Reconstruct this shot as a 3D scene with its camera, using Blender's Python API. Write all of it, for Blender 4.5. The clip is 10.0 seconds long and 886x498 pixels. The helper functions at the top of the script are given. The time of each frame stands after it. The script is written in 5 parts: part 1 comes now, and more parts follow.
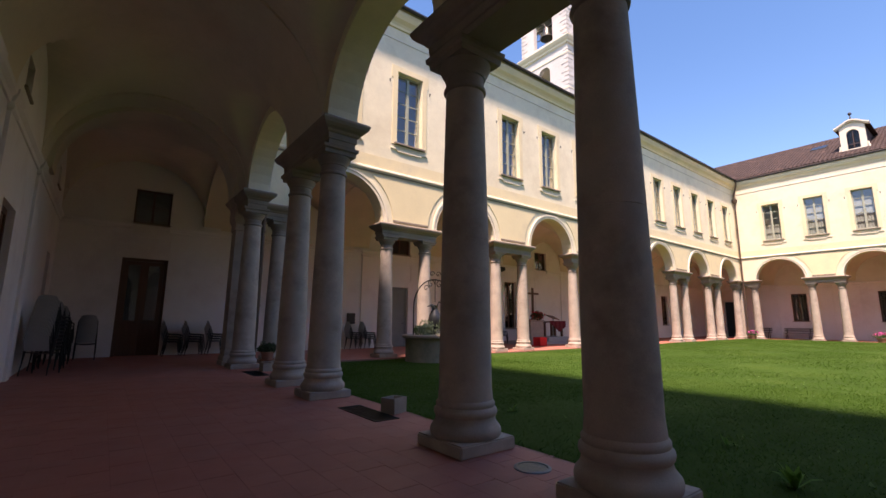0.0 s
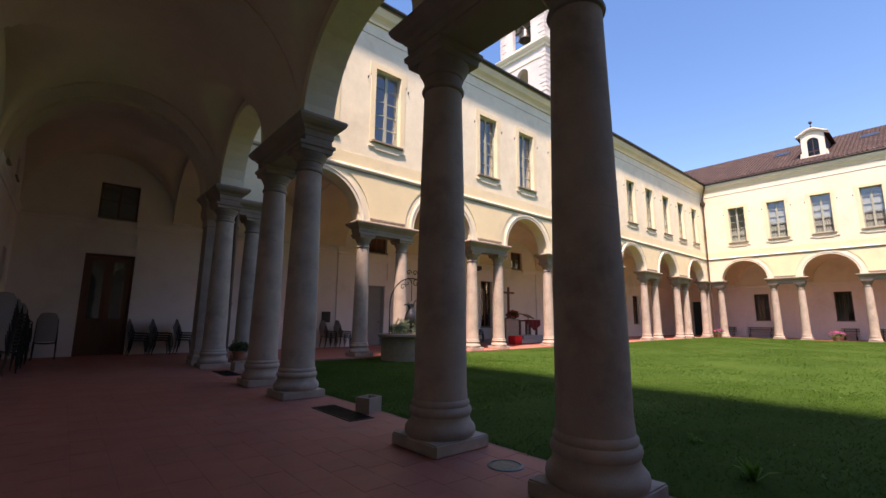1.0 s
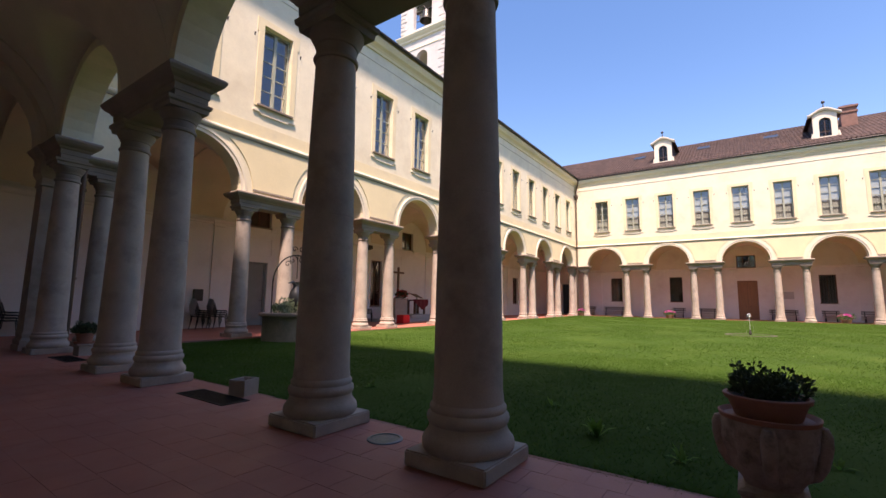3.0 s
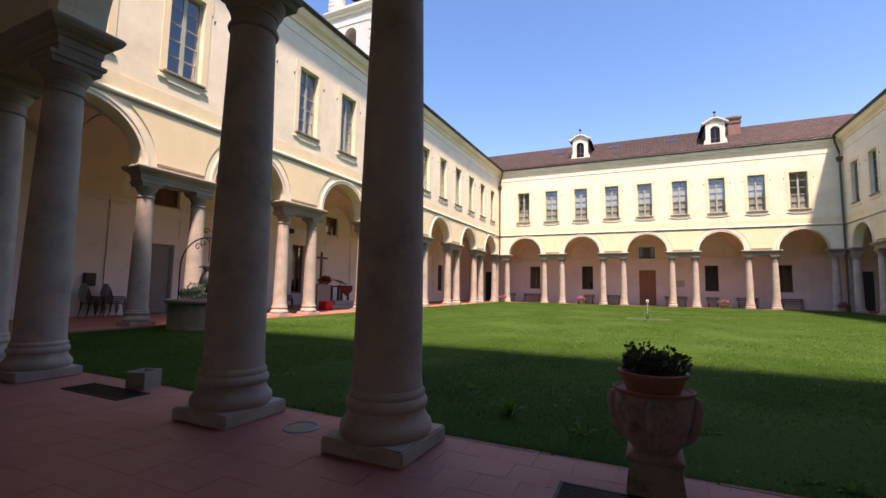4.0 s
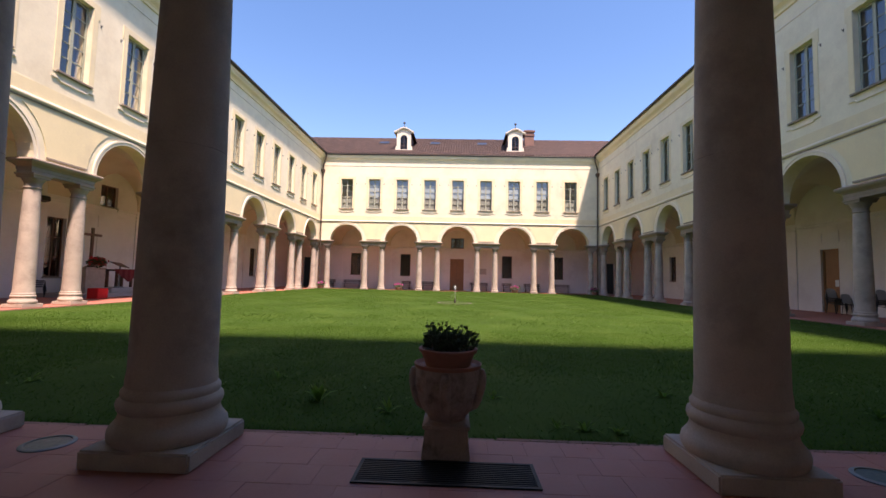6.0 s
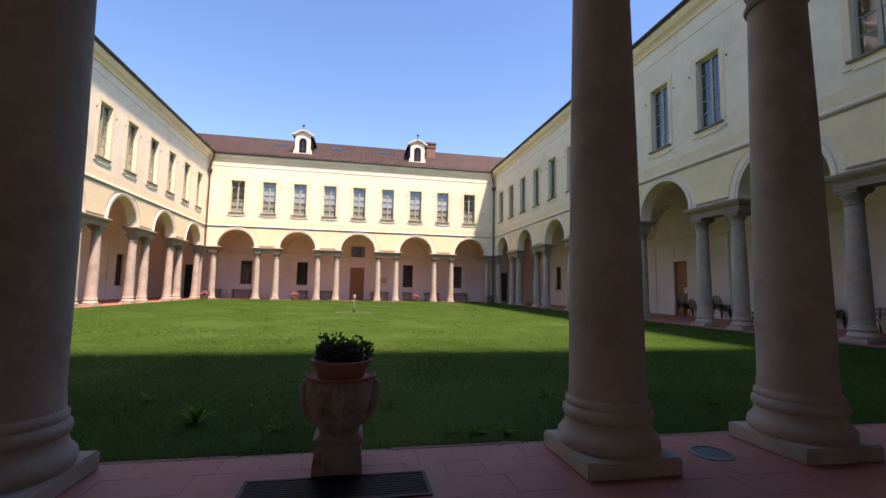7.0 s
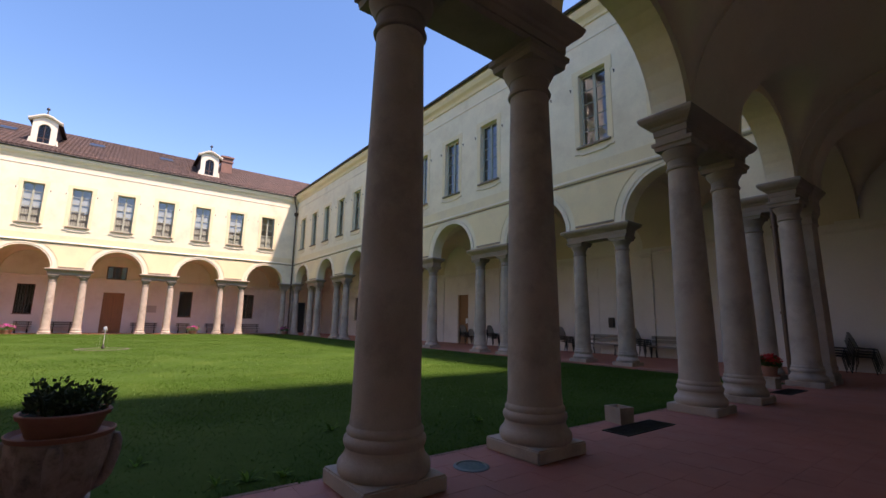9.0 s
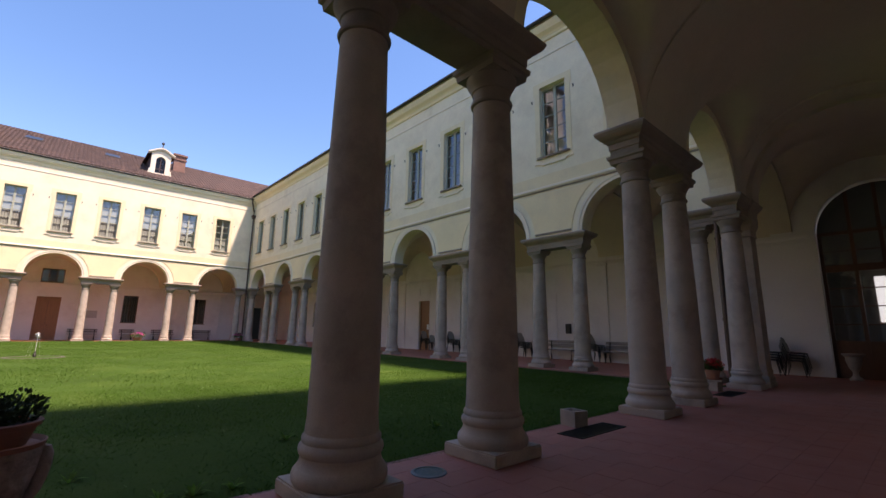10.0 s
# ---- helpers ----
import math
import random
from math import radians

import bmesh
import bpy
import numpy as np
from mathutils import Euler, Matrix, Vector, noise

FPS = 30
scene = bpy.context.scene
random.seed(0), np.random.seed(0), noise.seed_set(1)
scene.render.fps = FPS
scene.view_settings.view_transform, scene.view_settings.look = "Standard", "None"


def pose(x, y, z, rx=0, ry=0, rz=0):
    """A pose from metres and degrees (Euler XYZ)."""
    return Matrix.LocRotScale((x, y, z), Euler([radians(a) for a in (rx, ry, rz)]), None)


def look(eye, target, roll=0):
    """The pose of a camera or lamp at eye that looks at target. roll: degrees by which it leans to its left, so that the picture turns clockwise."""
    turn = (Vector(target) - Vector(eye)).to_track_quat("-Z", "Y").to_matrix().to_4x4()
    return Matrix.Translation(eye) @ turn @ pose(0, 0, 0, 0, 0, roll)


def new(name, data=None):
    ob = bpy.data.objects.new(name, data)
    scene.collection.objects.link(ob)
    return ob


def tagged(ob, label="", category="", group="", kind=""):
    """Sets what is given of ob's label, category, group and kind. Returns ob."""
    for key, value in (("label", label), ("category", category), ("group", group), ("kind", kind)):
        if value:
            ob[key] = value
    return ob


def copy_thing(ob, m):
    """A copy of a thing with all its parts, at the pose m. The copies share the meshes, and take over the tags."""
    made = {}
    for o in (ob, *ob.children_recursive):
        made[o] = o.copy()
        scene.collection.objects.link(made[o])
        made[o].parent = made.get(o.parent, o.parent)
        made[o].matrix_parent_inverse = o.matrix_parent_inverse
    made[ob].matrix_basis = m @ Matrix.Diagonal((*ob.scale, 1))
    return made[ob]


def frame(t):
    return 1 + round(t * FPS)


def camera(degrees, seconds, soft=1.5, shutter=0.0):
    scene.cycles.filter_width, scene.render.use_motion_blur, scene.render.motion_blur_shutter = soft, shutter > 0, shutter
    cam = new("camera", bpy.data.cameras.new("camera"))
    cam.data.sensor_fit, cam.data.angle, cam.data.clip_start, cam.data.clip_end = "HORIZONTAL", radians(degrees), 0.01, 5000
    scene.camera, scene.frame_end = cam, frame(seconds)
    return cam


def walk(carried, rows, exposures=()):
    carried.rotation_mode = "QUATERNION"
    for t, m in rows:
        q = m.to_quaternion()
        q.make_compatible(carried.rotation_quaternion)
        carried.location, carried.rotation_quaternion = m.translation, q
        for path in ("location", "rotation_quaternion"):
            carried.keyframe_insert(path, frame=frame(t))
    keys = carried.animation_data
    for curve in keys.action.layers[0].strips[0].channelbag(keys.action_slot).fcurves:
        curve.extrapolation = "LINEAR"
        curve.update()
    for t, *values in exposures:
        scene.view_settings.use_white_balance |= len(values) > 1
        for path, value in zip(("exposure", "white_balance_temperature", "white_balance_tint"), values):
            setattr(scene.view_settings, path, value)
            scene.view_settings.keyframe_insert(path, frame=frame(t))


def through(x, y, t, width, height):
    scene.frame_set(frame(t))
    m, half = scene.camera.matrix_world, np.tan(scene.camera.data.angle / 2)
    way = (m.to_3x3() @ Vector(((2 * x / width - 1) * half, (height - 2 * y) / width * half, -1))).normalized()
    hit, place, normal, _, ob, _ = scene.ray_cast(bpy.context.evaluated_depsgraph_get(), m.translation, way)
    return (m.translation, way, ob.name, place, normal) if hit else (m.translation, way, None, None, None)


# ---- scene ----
cam = camera(91.2, 10.0)
PATH = [
    (0, (-2.789, 0.132, 1.14), (-1.583, 1.693, 1.47), 0.4),
    (0.5, (-2.772, 0.132, 1.136), (-1.537, 1.67, 1.467), 0.5),
    (1, (-2.792, 0.119, 1.15), (-1.504, 1.614, 1.474), 0.5),
    (1.5, (-2.784, 0.108, 1.147), (-1.431, 1.547, 1.46), 0.6),
    (2, (-2.81, 0.081, 1.157), (-1.365, 1.433, 1.447), 0.7),
    (2.5, (-2.786, 0.081, 1.145), (-1.251, 1.335, 1.411), 0.7),
    (4, (-2.775, 0.043, 1.138), (-0.973, 0.891, 1.32), 1.0),
    (4.5, (-2.782, 0.01, 1.137), (-0.908, 0.69, 1.3), 1.0),
    (5, (-2.774, 0.004, 1.131), (-0.838, 0.483, 1.286), 1.2),
    (6.5, (-2.787, -0.039, 1.128), (-0.798, -0.191, 1.278), 1.3),
    (7, (-2.808, -0.057, 1.132), (-0.853, -0.438, 1.319), 1.1),
    (7.5, (-2.818, -0.091, 1.134), (-0.922, -0.69, 1.356), 1.1),
    (8, (-2.854, -0.099, 1.139), (-1.057, -0.938, 1.402), 1.1),
    (8.5, (-2.87, -0.103, 1.14), (-1.184, -1.135, 1.443), 1.1),
    (9, (-2.888, -0.111, 1.143), (-1.31, -1.291, 1.483), 1.0),
    (9.5, (-2.902, -0.112, 1.133), (-1.398, -1.38, 1.496), 1.0),
    (10, (-2.903, -0.113, 1.135), (-1.438, -1.424, 1.506), 1.0),
]
walk(cam, [(t, look(eye, target, roll)) for t, eye, target, roll in PATH], [(0, 1.25, 7700, 32), (10, 1.27, 7700, 32)])

# ---- world, sun, exposure ----
SUN = Vector((-4.8, -3.05, 12.1)).normalized()
world = bpy.data.worlds.new("sky")
scene.world = world
world.use_nodes = True
wn = world.node_tree
sky = wn.nodes.new("ShaderNodeTexSky")
sky.sky_type, sky.sun_disc = "NISHITA", False
sky.sun_elevation = math.asin(SUN.z)
sky.sun_rotation = math.atan2(SUN.x, SUN.y)
sky.air_density, sky.dust_density, sky.ozone_density = 1.0, 0.6, 1.6
deeper = wn.nodes.new("ShaderNodeHueSaturation")
deeper.inputs["Saturation"].default_value = 1.27
wn.links.new(sky.outputs[0], deeper.inputs["Color"])
wn.links.new(deeper.outputs[0], wn.nodes["Background"].inputs[0])
wn.nodes["Background"].inputs[1].default_value = 0.13
sun_data = bpy.data.lights.new("sun", "SUN")
sun_data.energy, sun_data.angle, sun_data.color = 3.95, radians(4.0), (1.0, 0.95, 0.87)
sun = new("sun", sun_data)
sun.matrix_world = look(SUN * 60, (0, 0, 0))


# ---- materials ----
def material(name, colour, rough=0.8, vary=0.12, scale=1.2, fine=25.0, bump=0.15, metal=0.0, stain=None, stain_amount=0.0,
             stain_scale=0.35, piece=0.0, depth=0.01, stretch=(1, 1, 1)):
    """A procedural surface: base colour, two scales of variation, stains and fine relief, in metres."""
    m = bpy.data.materials.new(name)
    m.use_nodes = True
    n, l = m.node_tree.nodes, m.node_tree.links
    b = n["Principled BSDF"]
    b.inputs["Roughness"].default_value, b.inputs["Metallic"].default_value = rough, metal
    geo = n.new("ShaderNodeNewGeometry")
    mapping = n.new("ShaderNodeMapping")
    mapping.inputs["Scale"].default_value = stretch
    l.new(geo.outputs["Position"], mapping.inputs[0])

    def tex(s, detail=5, r=0.6):
        t = n.new("ShaderNodeTexNoise")
        t.inputs["Scale"].default_value, t.inputs["Detail"].default_value, t.inputs["Roughness"].default_value = s, detail, r
        l.new(mapping.outputs[0], t.inputs["Vector"])
        return t.outputs[0]

    def ramp(src, a, c, lo, hi):
        r = n.new("ShaderNodeMapRange")
        r.inputs[1].default_value, r.inputs[2].default_value, r.inputs[3].default_value, r.inputs[4].default_value = a, c, lo, hi
        l.new(src, r.inputs[0])
        return r.outputs[0]

    def mix(a, c, f, kind="MIX"):
        x = n.new("ShaderNodeMix")
        x.data_type, x.blend_type = "RGBA", kind
        for sock, v in ((x.inputs[0], f), (x.inputs[6], a), (x.inputs[7], c)):
            if isinstance(v, (int, float)):
                sock.default_value = v
            elif isinstance(v, tuple):
                sock.default_value = (*v, 1)
            else:
                l.new(v, sock)
        return x.outputs[2]

    lo = tuple(max(0, c * (1 - vary)) for c in colour)
    hi = tuple(min(1, c * (1 + vary)) for c in colour)
    col = mix(lo, hi, ramp(tex(scale), 0.3, 0.7, 0, 1))
    fine_tex = tex(fine, 4, 0.7)
    col = mix(col, mix(tuple(c * (1 - vary * 0.7) for c in colour), hi, ramp(fine_tex, 0.3, 0.7, 0, 1)), 0.4)
    if stain:
        col = mix(col, stain, ramp(tex(stain_scale, 9, 0.68), 0.5, 0.72, 0, stain_amount))
    if piece:
        info = n.new("ShaderNodeObjectInfo")
        hs = n.new("ShaderNodeHueSaturation")
        l.new(ramp(info.outputs["Random"], 0, 1, 1 - piece, 1 + piece), hs.inputs["Value"])
        l.new(col, hs.inputs["Color"])
        col = hs.outputs[0]
    l.new(col, b.inputs["Base Color"])
    rr = ramp(tex(scale * 3), 0.3, 0.7, max(0.02, rough - 0.08), min(1, rough + 0.08))
    l.new(rr, b.inputs["Roughness"])
    if bump:
        bn = n.new("ShaderNodeBump")
        bn.inputs["Strength"].default_value, bn.inputs["Distance"].default_value = bump, depth
        l.new(fine_tex, bn.inputs["Height"])
        l.new(bn.outputs[0], b.inputs["Normal"])
    return m


IVORY = material("ivory_plaster", (0.82, 0.735, 0.535), 0.9, 0.09, 1.5, 14, 0.25, stain=(0.66, 0.56, 0.39), stain_amount=0.7, stain_scale=0.7)
YELLOW = material("yellow_plaster", (0.83, 0.70, 0.44), 0.9, 0.08, 0.9, 14, 0.25, stain=(0.68, 0.57, 0.39), stain_amount=0.7, stain_scale=0.6)
SURROUND = material("pale_yellow_plaster", (0.80, 0.68, 0.43), 0.9, 0.06, 1.2, 18, 0.2, stain=(0.62, 0.54, 0.40), stain_amount=0.6, stain_scale=0.9)
CREAM = material("cream_moulding", (0.80, 0.71, 0.55), 0.85, 0.06, 1.5, 20, 0.2, stain=(0.62, 0.57, 0.48), stain_amount=0.4, stain_scale=0.9)
PINK = material("pale_pink_plaster", (0.79, 0.745, 0.71), 0.9, 0.06, 0.8, 18, 0.25, stain=(0.55, 0.46, 0.42), stain_amount=0.5, stain_scale=0.5)
VAULT = material("vault_plaster", (0.71, 0.61, 0.49), 0.9, 0.08, 0.5, 16, 0.25, stain=(0.45, 0.37, 0.28), stain_amount=0.4, stain_scale=0.4)
GRANITE = material("pink_granite", (0.435, 0.355, 0.29), 0.9, 0.20, 2.6, 90, 0.35, stain=(0.25, 0.198, 0.162), stain_amount=0.8, stain_scale=1.9, piece=0.06, depth=0.006)
GREYSTONE = material("grey_stone", (0.30, 0.24, 0.19), 0.8, 0.18, 1.5, 60, 0.35, stain=(0.15, 0.13, 0.12), stain_amount=0.6, stain_scale=1.2, depth=0.006)
REDFLOOR = material("red_floor_tile", (0.42, 0.142, 0.10), 0.62, 0.12, 0.9, 40, 0.2, stain=(0.31, 0.13, 0.105), stain_amount=0.6, stain_scale=0.8, piece=0.04, depth=0.004)
JOINT = material("floor_joint", (0.42, 0.145, 0.10), 0.9, 0.1, 2, 40, 0.3)
LAWN = material("lawn_soil", (0.036, 0.078, 0.010), 0.98, 0.3, 0.5, 30, 0.5, stain=(0.07, 0.10, 0.018), stain_amount=0.6, stain_scale=0.5, depth=0.02)
BLADE = material("grass_blade", (0.045, 0.100, 0.013), 0.9, 0.28, 0.4, 6, 0.0, stain=(0.088, 0.138, 0.030), stain_amount=0.7, stain_scale=0.35)


def thin(mat, through=0.5):
    """Thin blades and leaves let a share of the light through."""
    t = mat.node_tree
    glow, half = t.nodes.new("ShaderNodeBsdfTranslucent"), t.nodes.new("ShaderNodeMixShader")
    t.links.new(t.nodes["Principled BSDF"].inputs["Base Color"].links[0].from_socket, glow.inputs["Color"])
    half.inputs[0].default_value = through
    t.links.new(t.nodes["Principled BSDF"].outputs[0], half.inputs[1])
    t.links.new(glow.outputs[0], half.inputs[2])
    t.links.new(half.outputs[0], t.nodes["Material Output"].inputs[0])


thin(BLADE)
for dull in (LAWN, BLADE):
    dull.node_tree.nodes["Principled BSDF"].inputs["Specular IOR Level"].default_value = 0.12
KERB = material("kerb_stone", (0.33, 0.155, 0.115), 0.95, 0.15, 2, 50, 0.3, stain=(0.2, 0.18, 0.15), stain_amount=0.5)
ROOF = material("roof_tile", (0.060, 0.037, 0.031), 0.9, 0.65, 3.2, 7.0, 0.5, stain=(0.135, 0.080, 0.058), stain_amount=0.8, stain_scale=1.6)
DARKMETAL = material("dark_painted_metal", (0.045, 0.04, 0.038), 0.5, 0.2, 3, 60, 0.1, metal=0.4)
PIPE = material("brown_downpipe", (0.12, 0.075, 0.055), 0.5, 0.15, 3, 60, 0.1, metal=0.5)
SASH = material("grey_green_paint", (0.36, 0.375, 0.285), 0.55, 0.1, 4, 60, 0.1)
DARKWOOD = material("dark_brown_wood", (0.13, 0.057, 0.031), 0.5, 0.25, 3, 30, 0.2, stretch=(6, 6, 0.6))
OAK = material("light_brown_wood", (0.30, 0.145, 0.065), 0.5, 0.2, 3, 30, 0.2, stretch=(6, 6, 0.6))
ROOMSHADE = material("painted_room_shade", (0.05, 0.045, 0.04), 0.9, 0.2, 2, 20, 0.1)
CURTAIN = material("white_curtain", (0.36, 0.38, 0.35), 0.9, 0.08, 5, 40, 0.1)


def glass(name, tint=(0.75, 0.8, 0.8), rough=0.03, ior=1.5):
    m = bpy.data.materials.new(name)
    m.use_nodes = True
    n, l = m.node_tree.nodes, m.node_tree.links
    n.remove(n["Principled BSDF"])
    tr, gl, fr, mx = n.new("ShaderNodeBsdfTransparent"), n.new("ShaderNodeBsdfGlossy"), n.new("ShaderNodeFresnel"), n.new("ShaderNodeMixShader")
    tr.inputs[0].default_value = (*tint, 1)
    gl.inputs["Roughness"].default_value = rough
    fr.inputs[0].default_value = ior
    geo, noise_t, bn = n.new("ShaderNodeNewGeometry"), n.new("ShaderNodeTexNoise"), n.new("ShaderNodeBump")
    noise_t.inputs["Scale"].default_value = 2.2
    bn.inputs["Strength"].default_value, bn.inputs["Distance"].default_value = 0.03, 0.02
    l.new(geo.outputs["Position"], noise_t.inputs["Vector"])
    l.new(noise_t.outputs[0], bn.inputs["Height"])
    l.new(bn.outputs[0], gl.inputs["Normal"])
    l.new(fr.outputs[0], mx.inputs[0])
    l.new(tr.outputs[0], mx.inputs[1])
    l.new(gl.outputs[0], mx.inputs[2])
    l.new(mx.outputs[0], n["Material Output"].inputs[0])
    return m


DORMER_GLASS = glass("dormer_glass", (0.5, 0.55, 0.55), 0.1, 1.45)
PANE = glass("window_glass", (0.86, 0.89, 0.88), ior=2.4)


# ---- mesh helpers ----
def mesh_object(name, bm, mat, parent=None, label="", smooth=False):
    bmesh.ops.recalc_face_normals(bm, faces=bm.faces)
    me = bpy.data.meshes.new(name)
    if smooth:
        for f in bm.faces:
            f.smooth = True
    bm.to_mesh(me)
    bm.free()
    me.materials.append(mat)
    if smooth:
        me.set_sharp_from_angle(angle=radians(40))
    ob = new(name, me)
    if parent:
        ob.parent = parent
    if label:
        ob["label"] = label
    return ob


def part(name, bm, mat, parent, label="", smooth=False):
    return mesh_object(name, bm, mat, parent, label, smooth)


def share(name, data, parent, m=None, label=""):
    """A further object on a mesh that exists already."""
    ob = new(name, data)
    ob.parent = parent
    if m is not None:
        ob.matrix_basis = m
    if label:
        ob["label"] = label
    return ob


def thing(name, label, category, m=None, group="", kind=""):
    ob = tagged(new(name), label, category, group, kind)
    ob.empty_display_size = 0.2
    if m is not None:
        ob.matrix_basis = m
    return ob


def P(x, y, z):
    return Vector((x, y, z))


def box(bm, u0, u1, v0, v1, z0, z1, W=P, bevel=0.0):
    vs = [bm.verts.new(W(u, v, z)) for z in (z0, z1) for u, v in ((u0, v0), (u1, v0), (u1, v1), (u0, v1))]
    fs = [bm.faces.new([vs[i] for i in q]) for q in ((3, 2, 1, 0), (4, 5, 6, 7), (0, 1, 5, 4), (1, 2, 6, 5), (2, 3, 7, 6), (3, 0, 4, 7))]
    if bevel:
        bmesh.ops.bevel(bm, geom=list({e for f in fs for e in f.edges}), offset=bevel, segments=2, affect="EDGES")
    return vs


def loft_rect(bm, u0, u1, v0, v1, steps, W=P):
    """A stack of rectangles (z, outward offset) joined into one closed solid."""
    rings = []
    for z, o in steps:
        rings.append([bm.verts.new(W(u, v, z)) for u, v in ((u0 - o, v0 - o), (u1 + o, v0 - o), (u1 + o, v1 + o), (u0 - o, v1 + o))])
    for a, b in zip(rings, rings[1:]):
        for i in range(4):
            bm.faces.new((a[i], a[(i + 1) % 4], b[(i + 1) % 4], b[i]))
    bm.faces.new(rings[0][::-1])
    bm.faces.new(rings[-1])


def lathe(bm, profile, seg=32, centre=(0, 0), W=P, close=True):
    rings = []
    for r, z in profile:
        rings.append([bm.verts.new(W(centre[0] + r * math.cos(2 * math.pi * i / seg), centre[1] + r * math.sin(2 * math.pi * i / seg), z)) for i in range(seg)])
    for a, b in zip(rings, rings[1:]):
        for i in range(seg):
            bm.faces.new((a[i], a[(i + 1) % seg], b[(i + 1) % seg], b[i]))
    if close:
        bm.faces.new(rings[0][::-1])
        bm.faces.new(rings[-1])


def extrude_profile(bm, prof, u0, u1, W=P):
    """A moulding: closed profile of (v, z) swept from u0 to u1."""
    a = [bm.verts.new(W(u0, v, z)) for v, z in prof]
    b = [bm.verts.new(W(u1, v, z)) for v, z in prof]
    k = len(prof)
    for i in range(k):
        bm.faces.new((a[i], a[(i + 1) % k], b[(i + 1) % k], b[i]))
    bm.faces.new(a[::-1])
    bm.faces.new(b)


def tube(bm, pts, r, seg=8):
    """A round bar along a line of points."""
    rings = []
    for i, p in enumerate(pts):
        p = Vector(p)
        d = (Vector(pts[min(i + 1, len(pts) - 1)]) - Vector(pts[max(i - 1, 0)])).normalized()
        q = d.to_track_quat("Z", "Y")
        rr = r[i] if isinstance(r, (list, tuple)) else r
        rings.append([bm.verts.new(p + q @ Vector((rr * math.cos(2 * math.pi * k / seg), rr * math.sin(2 * math.pi * k / seg), 0))) for k in range(seg)])
    for a, b in zip(rings, rings[1:]):
        for k in range(seg):
            bm.faces.new((a[k], a[(k + 1) % seg], b[(k + 1) % seg], b[k]))
    bm.faces.new(rings[0][::-1])
    bm.faces.new(rings[-1])


# ---- plan ----
XF, YS, DEEP = 36.0, 12.7, 4.45      # far column line, side column lines, depth of the walks
R, SPRING = 1.455, 4.36               # arch radius, springing
T = 0.25                             # half thickness of the arcade wall
ENDS = [-11.82, -8.40, -6.82, -3.38, -1.78, 1.78, 3.38, 6.75, 8.30, 11.70]
SIDES = [0.98 + 5.11 * k + d for k in range(7) for d in (0, 3.54)]
WIN_END = [0.06 + 2.51 * k for k in range(-4, 5)]
WIN_SIDE = [2.57 + 2.61 * k for k in range(13)]
STRING, SILL, HEAD, TOP = 6.04, 7.27, 9.97, 12.05
DEEP_WEST = 4.12                     # the near walk is a little narrower
WINGS = {
    "west": (lambda u, v, z: Vector((-v if v <= T else -T - (v - T) * (DEEP_WEST - T) / (DEEP - T), u, z)), ENDS, WIN_END, -YS, YS),
    "east": (lambda u, v, z: Vector((XF + v, u, z)), ENDS, WIN_END, -YS, YS),
    "north": (lambda u, v, z: Vector((u, YS + v, z)), SIDES, WIN_SIDE, 0.0, XF),
    "south": (lambda u, v, z: Vector((u, -YS - v, z)), SIDES, WIN_SIDE, 0.0, XF),
}
RIDGE = 7.2
LIFT = {"south": 0.20, "north": 0.05}   # the side eaves sit a little higher
REACH = {"east": 0.6}                   # the far eaves project less


def eaves_frame(key):
    W, lift, reach = WINGS[key][0], LIFT.get(key, 0.0), REACH.get(key, 1.0)
    return lambda u, v, z: W(u, -T + (v + T) * reach if v < -T else v, z + lift)


def arches(cols):
    return [(a + b) / 2 for a, b in zip(cols[0::2], cols[1::2])]


def arch_wall(bm, centres, u0, u1, W):
    """The wall over the arches, from springing to string course, with curved soffits."""
    n = 20
    edges = [u0] + [e for c in centres for e in (c - R, c + R)] + [u1]
    for a, b in zip(edges[0::2], edges[1::2]):
        box(bm, a, b, -T, T, SPRING, STRING, W)
    for c in centres:
        pts = [(c - R * math.cos(math.pi * i / n), SPRING + R * math.sin(math.pi * i / n)) for i in range(n + 1)]
        rows = []
        for u, z in pts:
            rows.append([bm.verts.new(W(u, v, zz)) for v, zz in ((-T, z), (-T, STRING), (T, STRING), (T, z))])
        for p, q in zip(rows, rows[1:]):
            for k in range(4):
                bm.faces.new((p[k], q[k], q[(k + 1) % 4], p[(k + 1) % 4]))


def upper_wall(bm, wins, u0, u1, W, half=0.53):
    edges = [u0] + [e for c in wins for e in (c - half, c + half)] + [u1]
    for a, b in zip(edges[0::2], edges[1::2]):
        box(bm, a, b, -T, T, STRING, TOP, W)
    for c in wins:
        box(bm, c - half, c + half, -T, T, STRING, SILL, W)
        box(bm, c - half, c + half, -T, T, HEAD, TOP, W)


def archivolt(c, W, r0, r1, proud, parent):
    bm = bmesh.new()
    n = 28
    prof = [(r0, 0.0), (r0, proud * 0.6), (r0 + (r1 - r0) * 0.55, proud * 0.6), (r0 + (r1 - r0) * 0.6, proud), (r1, proud), (r1, 0.0)]
    rings = []
    for i in range(n + 1):
        a = math.pi * i / n
        rings.append([bm.verts.new(W(c - r * math.cos(a), -T - d, SPRING + r * math.sin(a))) for r, d in prof])
    for p, q in zip(rings, rings[1:]):
        for k in range(len(prof) - 1):
            bm.faces.new((p[k], q[k], q[k + 1], p[k + 1]))
    bm.faces.new(rings[0])
    bm.faces.new(rings[-1])
    return part("archivolt", bm, CREAM, parent, "pale moulded arch band")


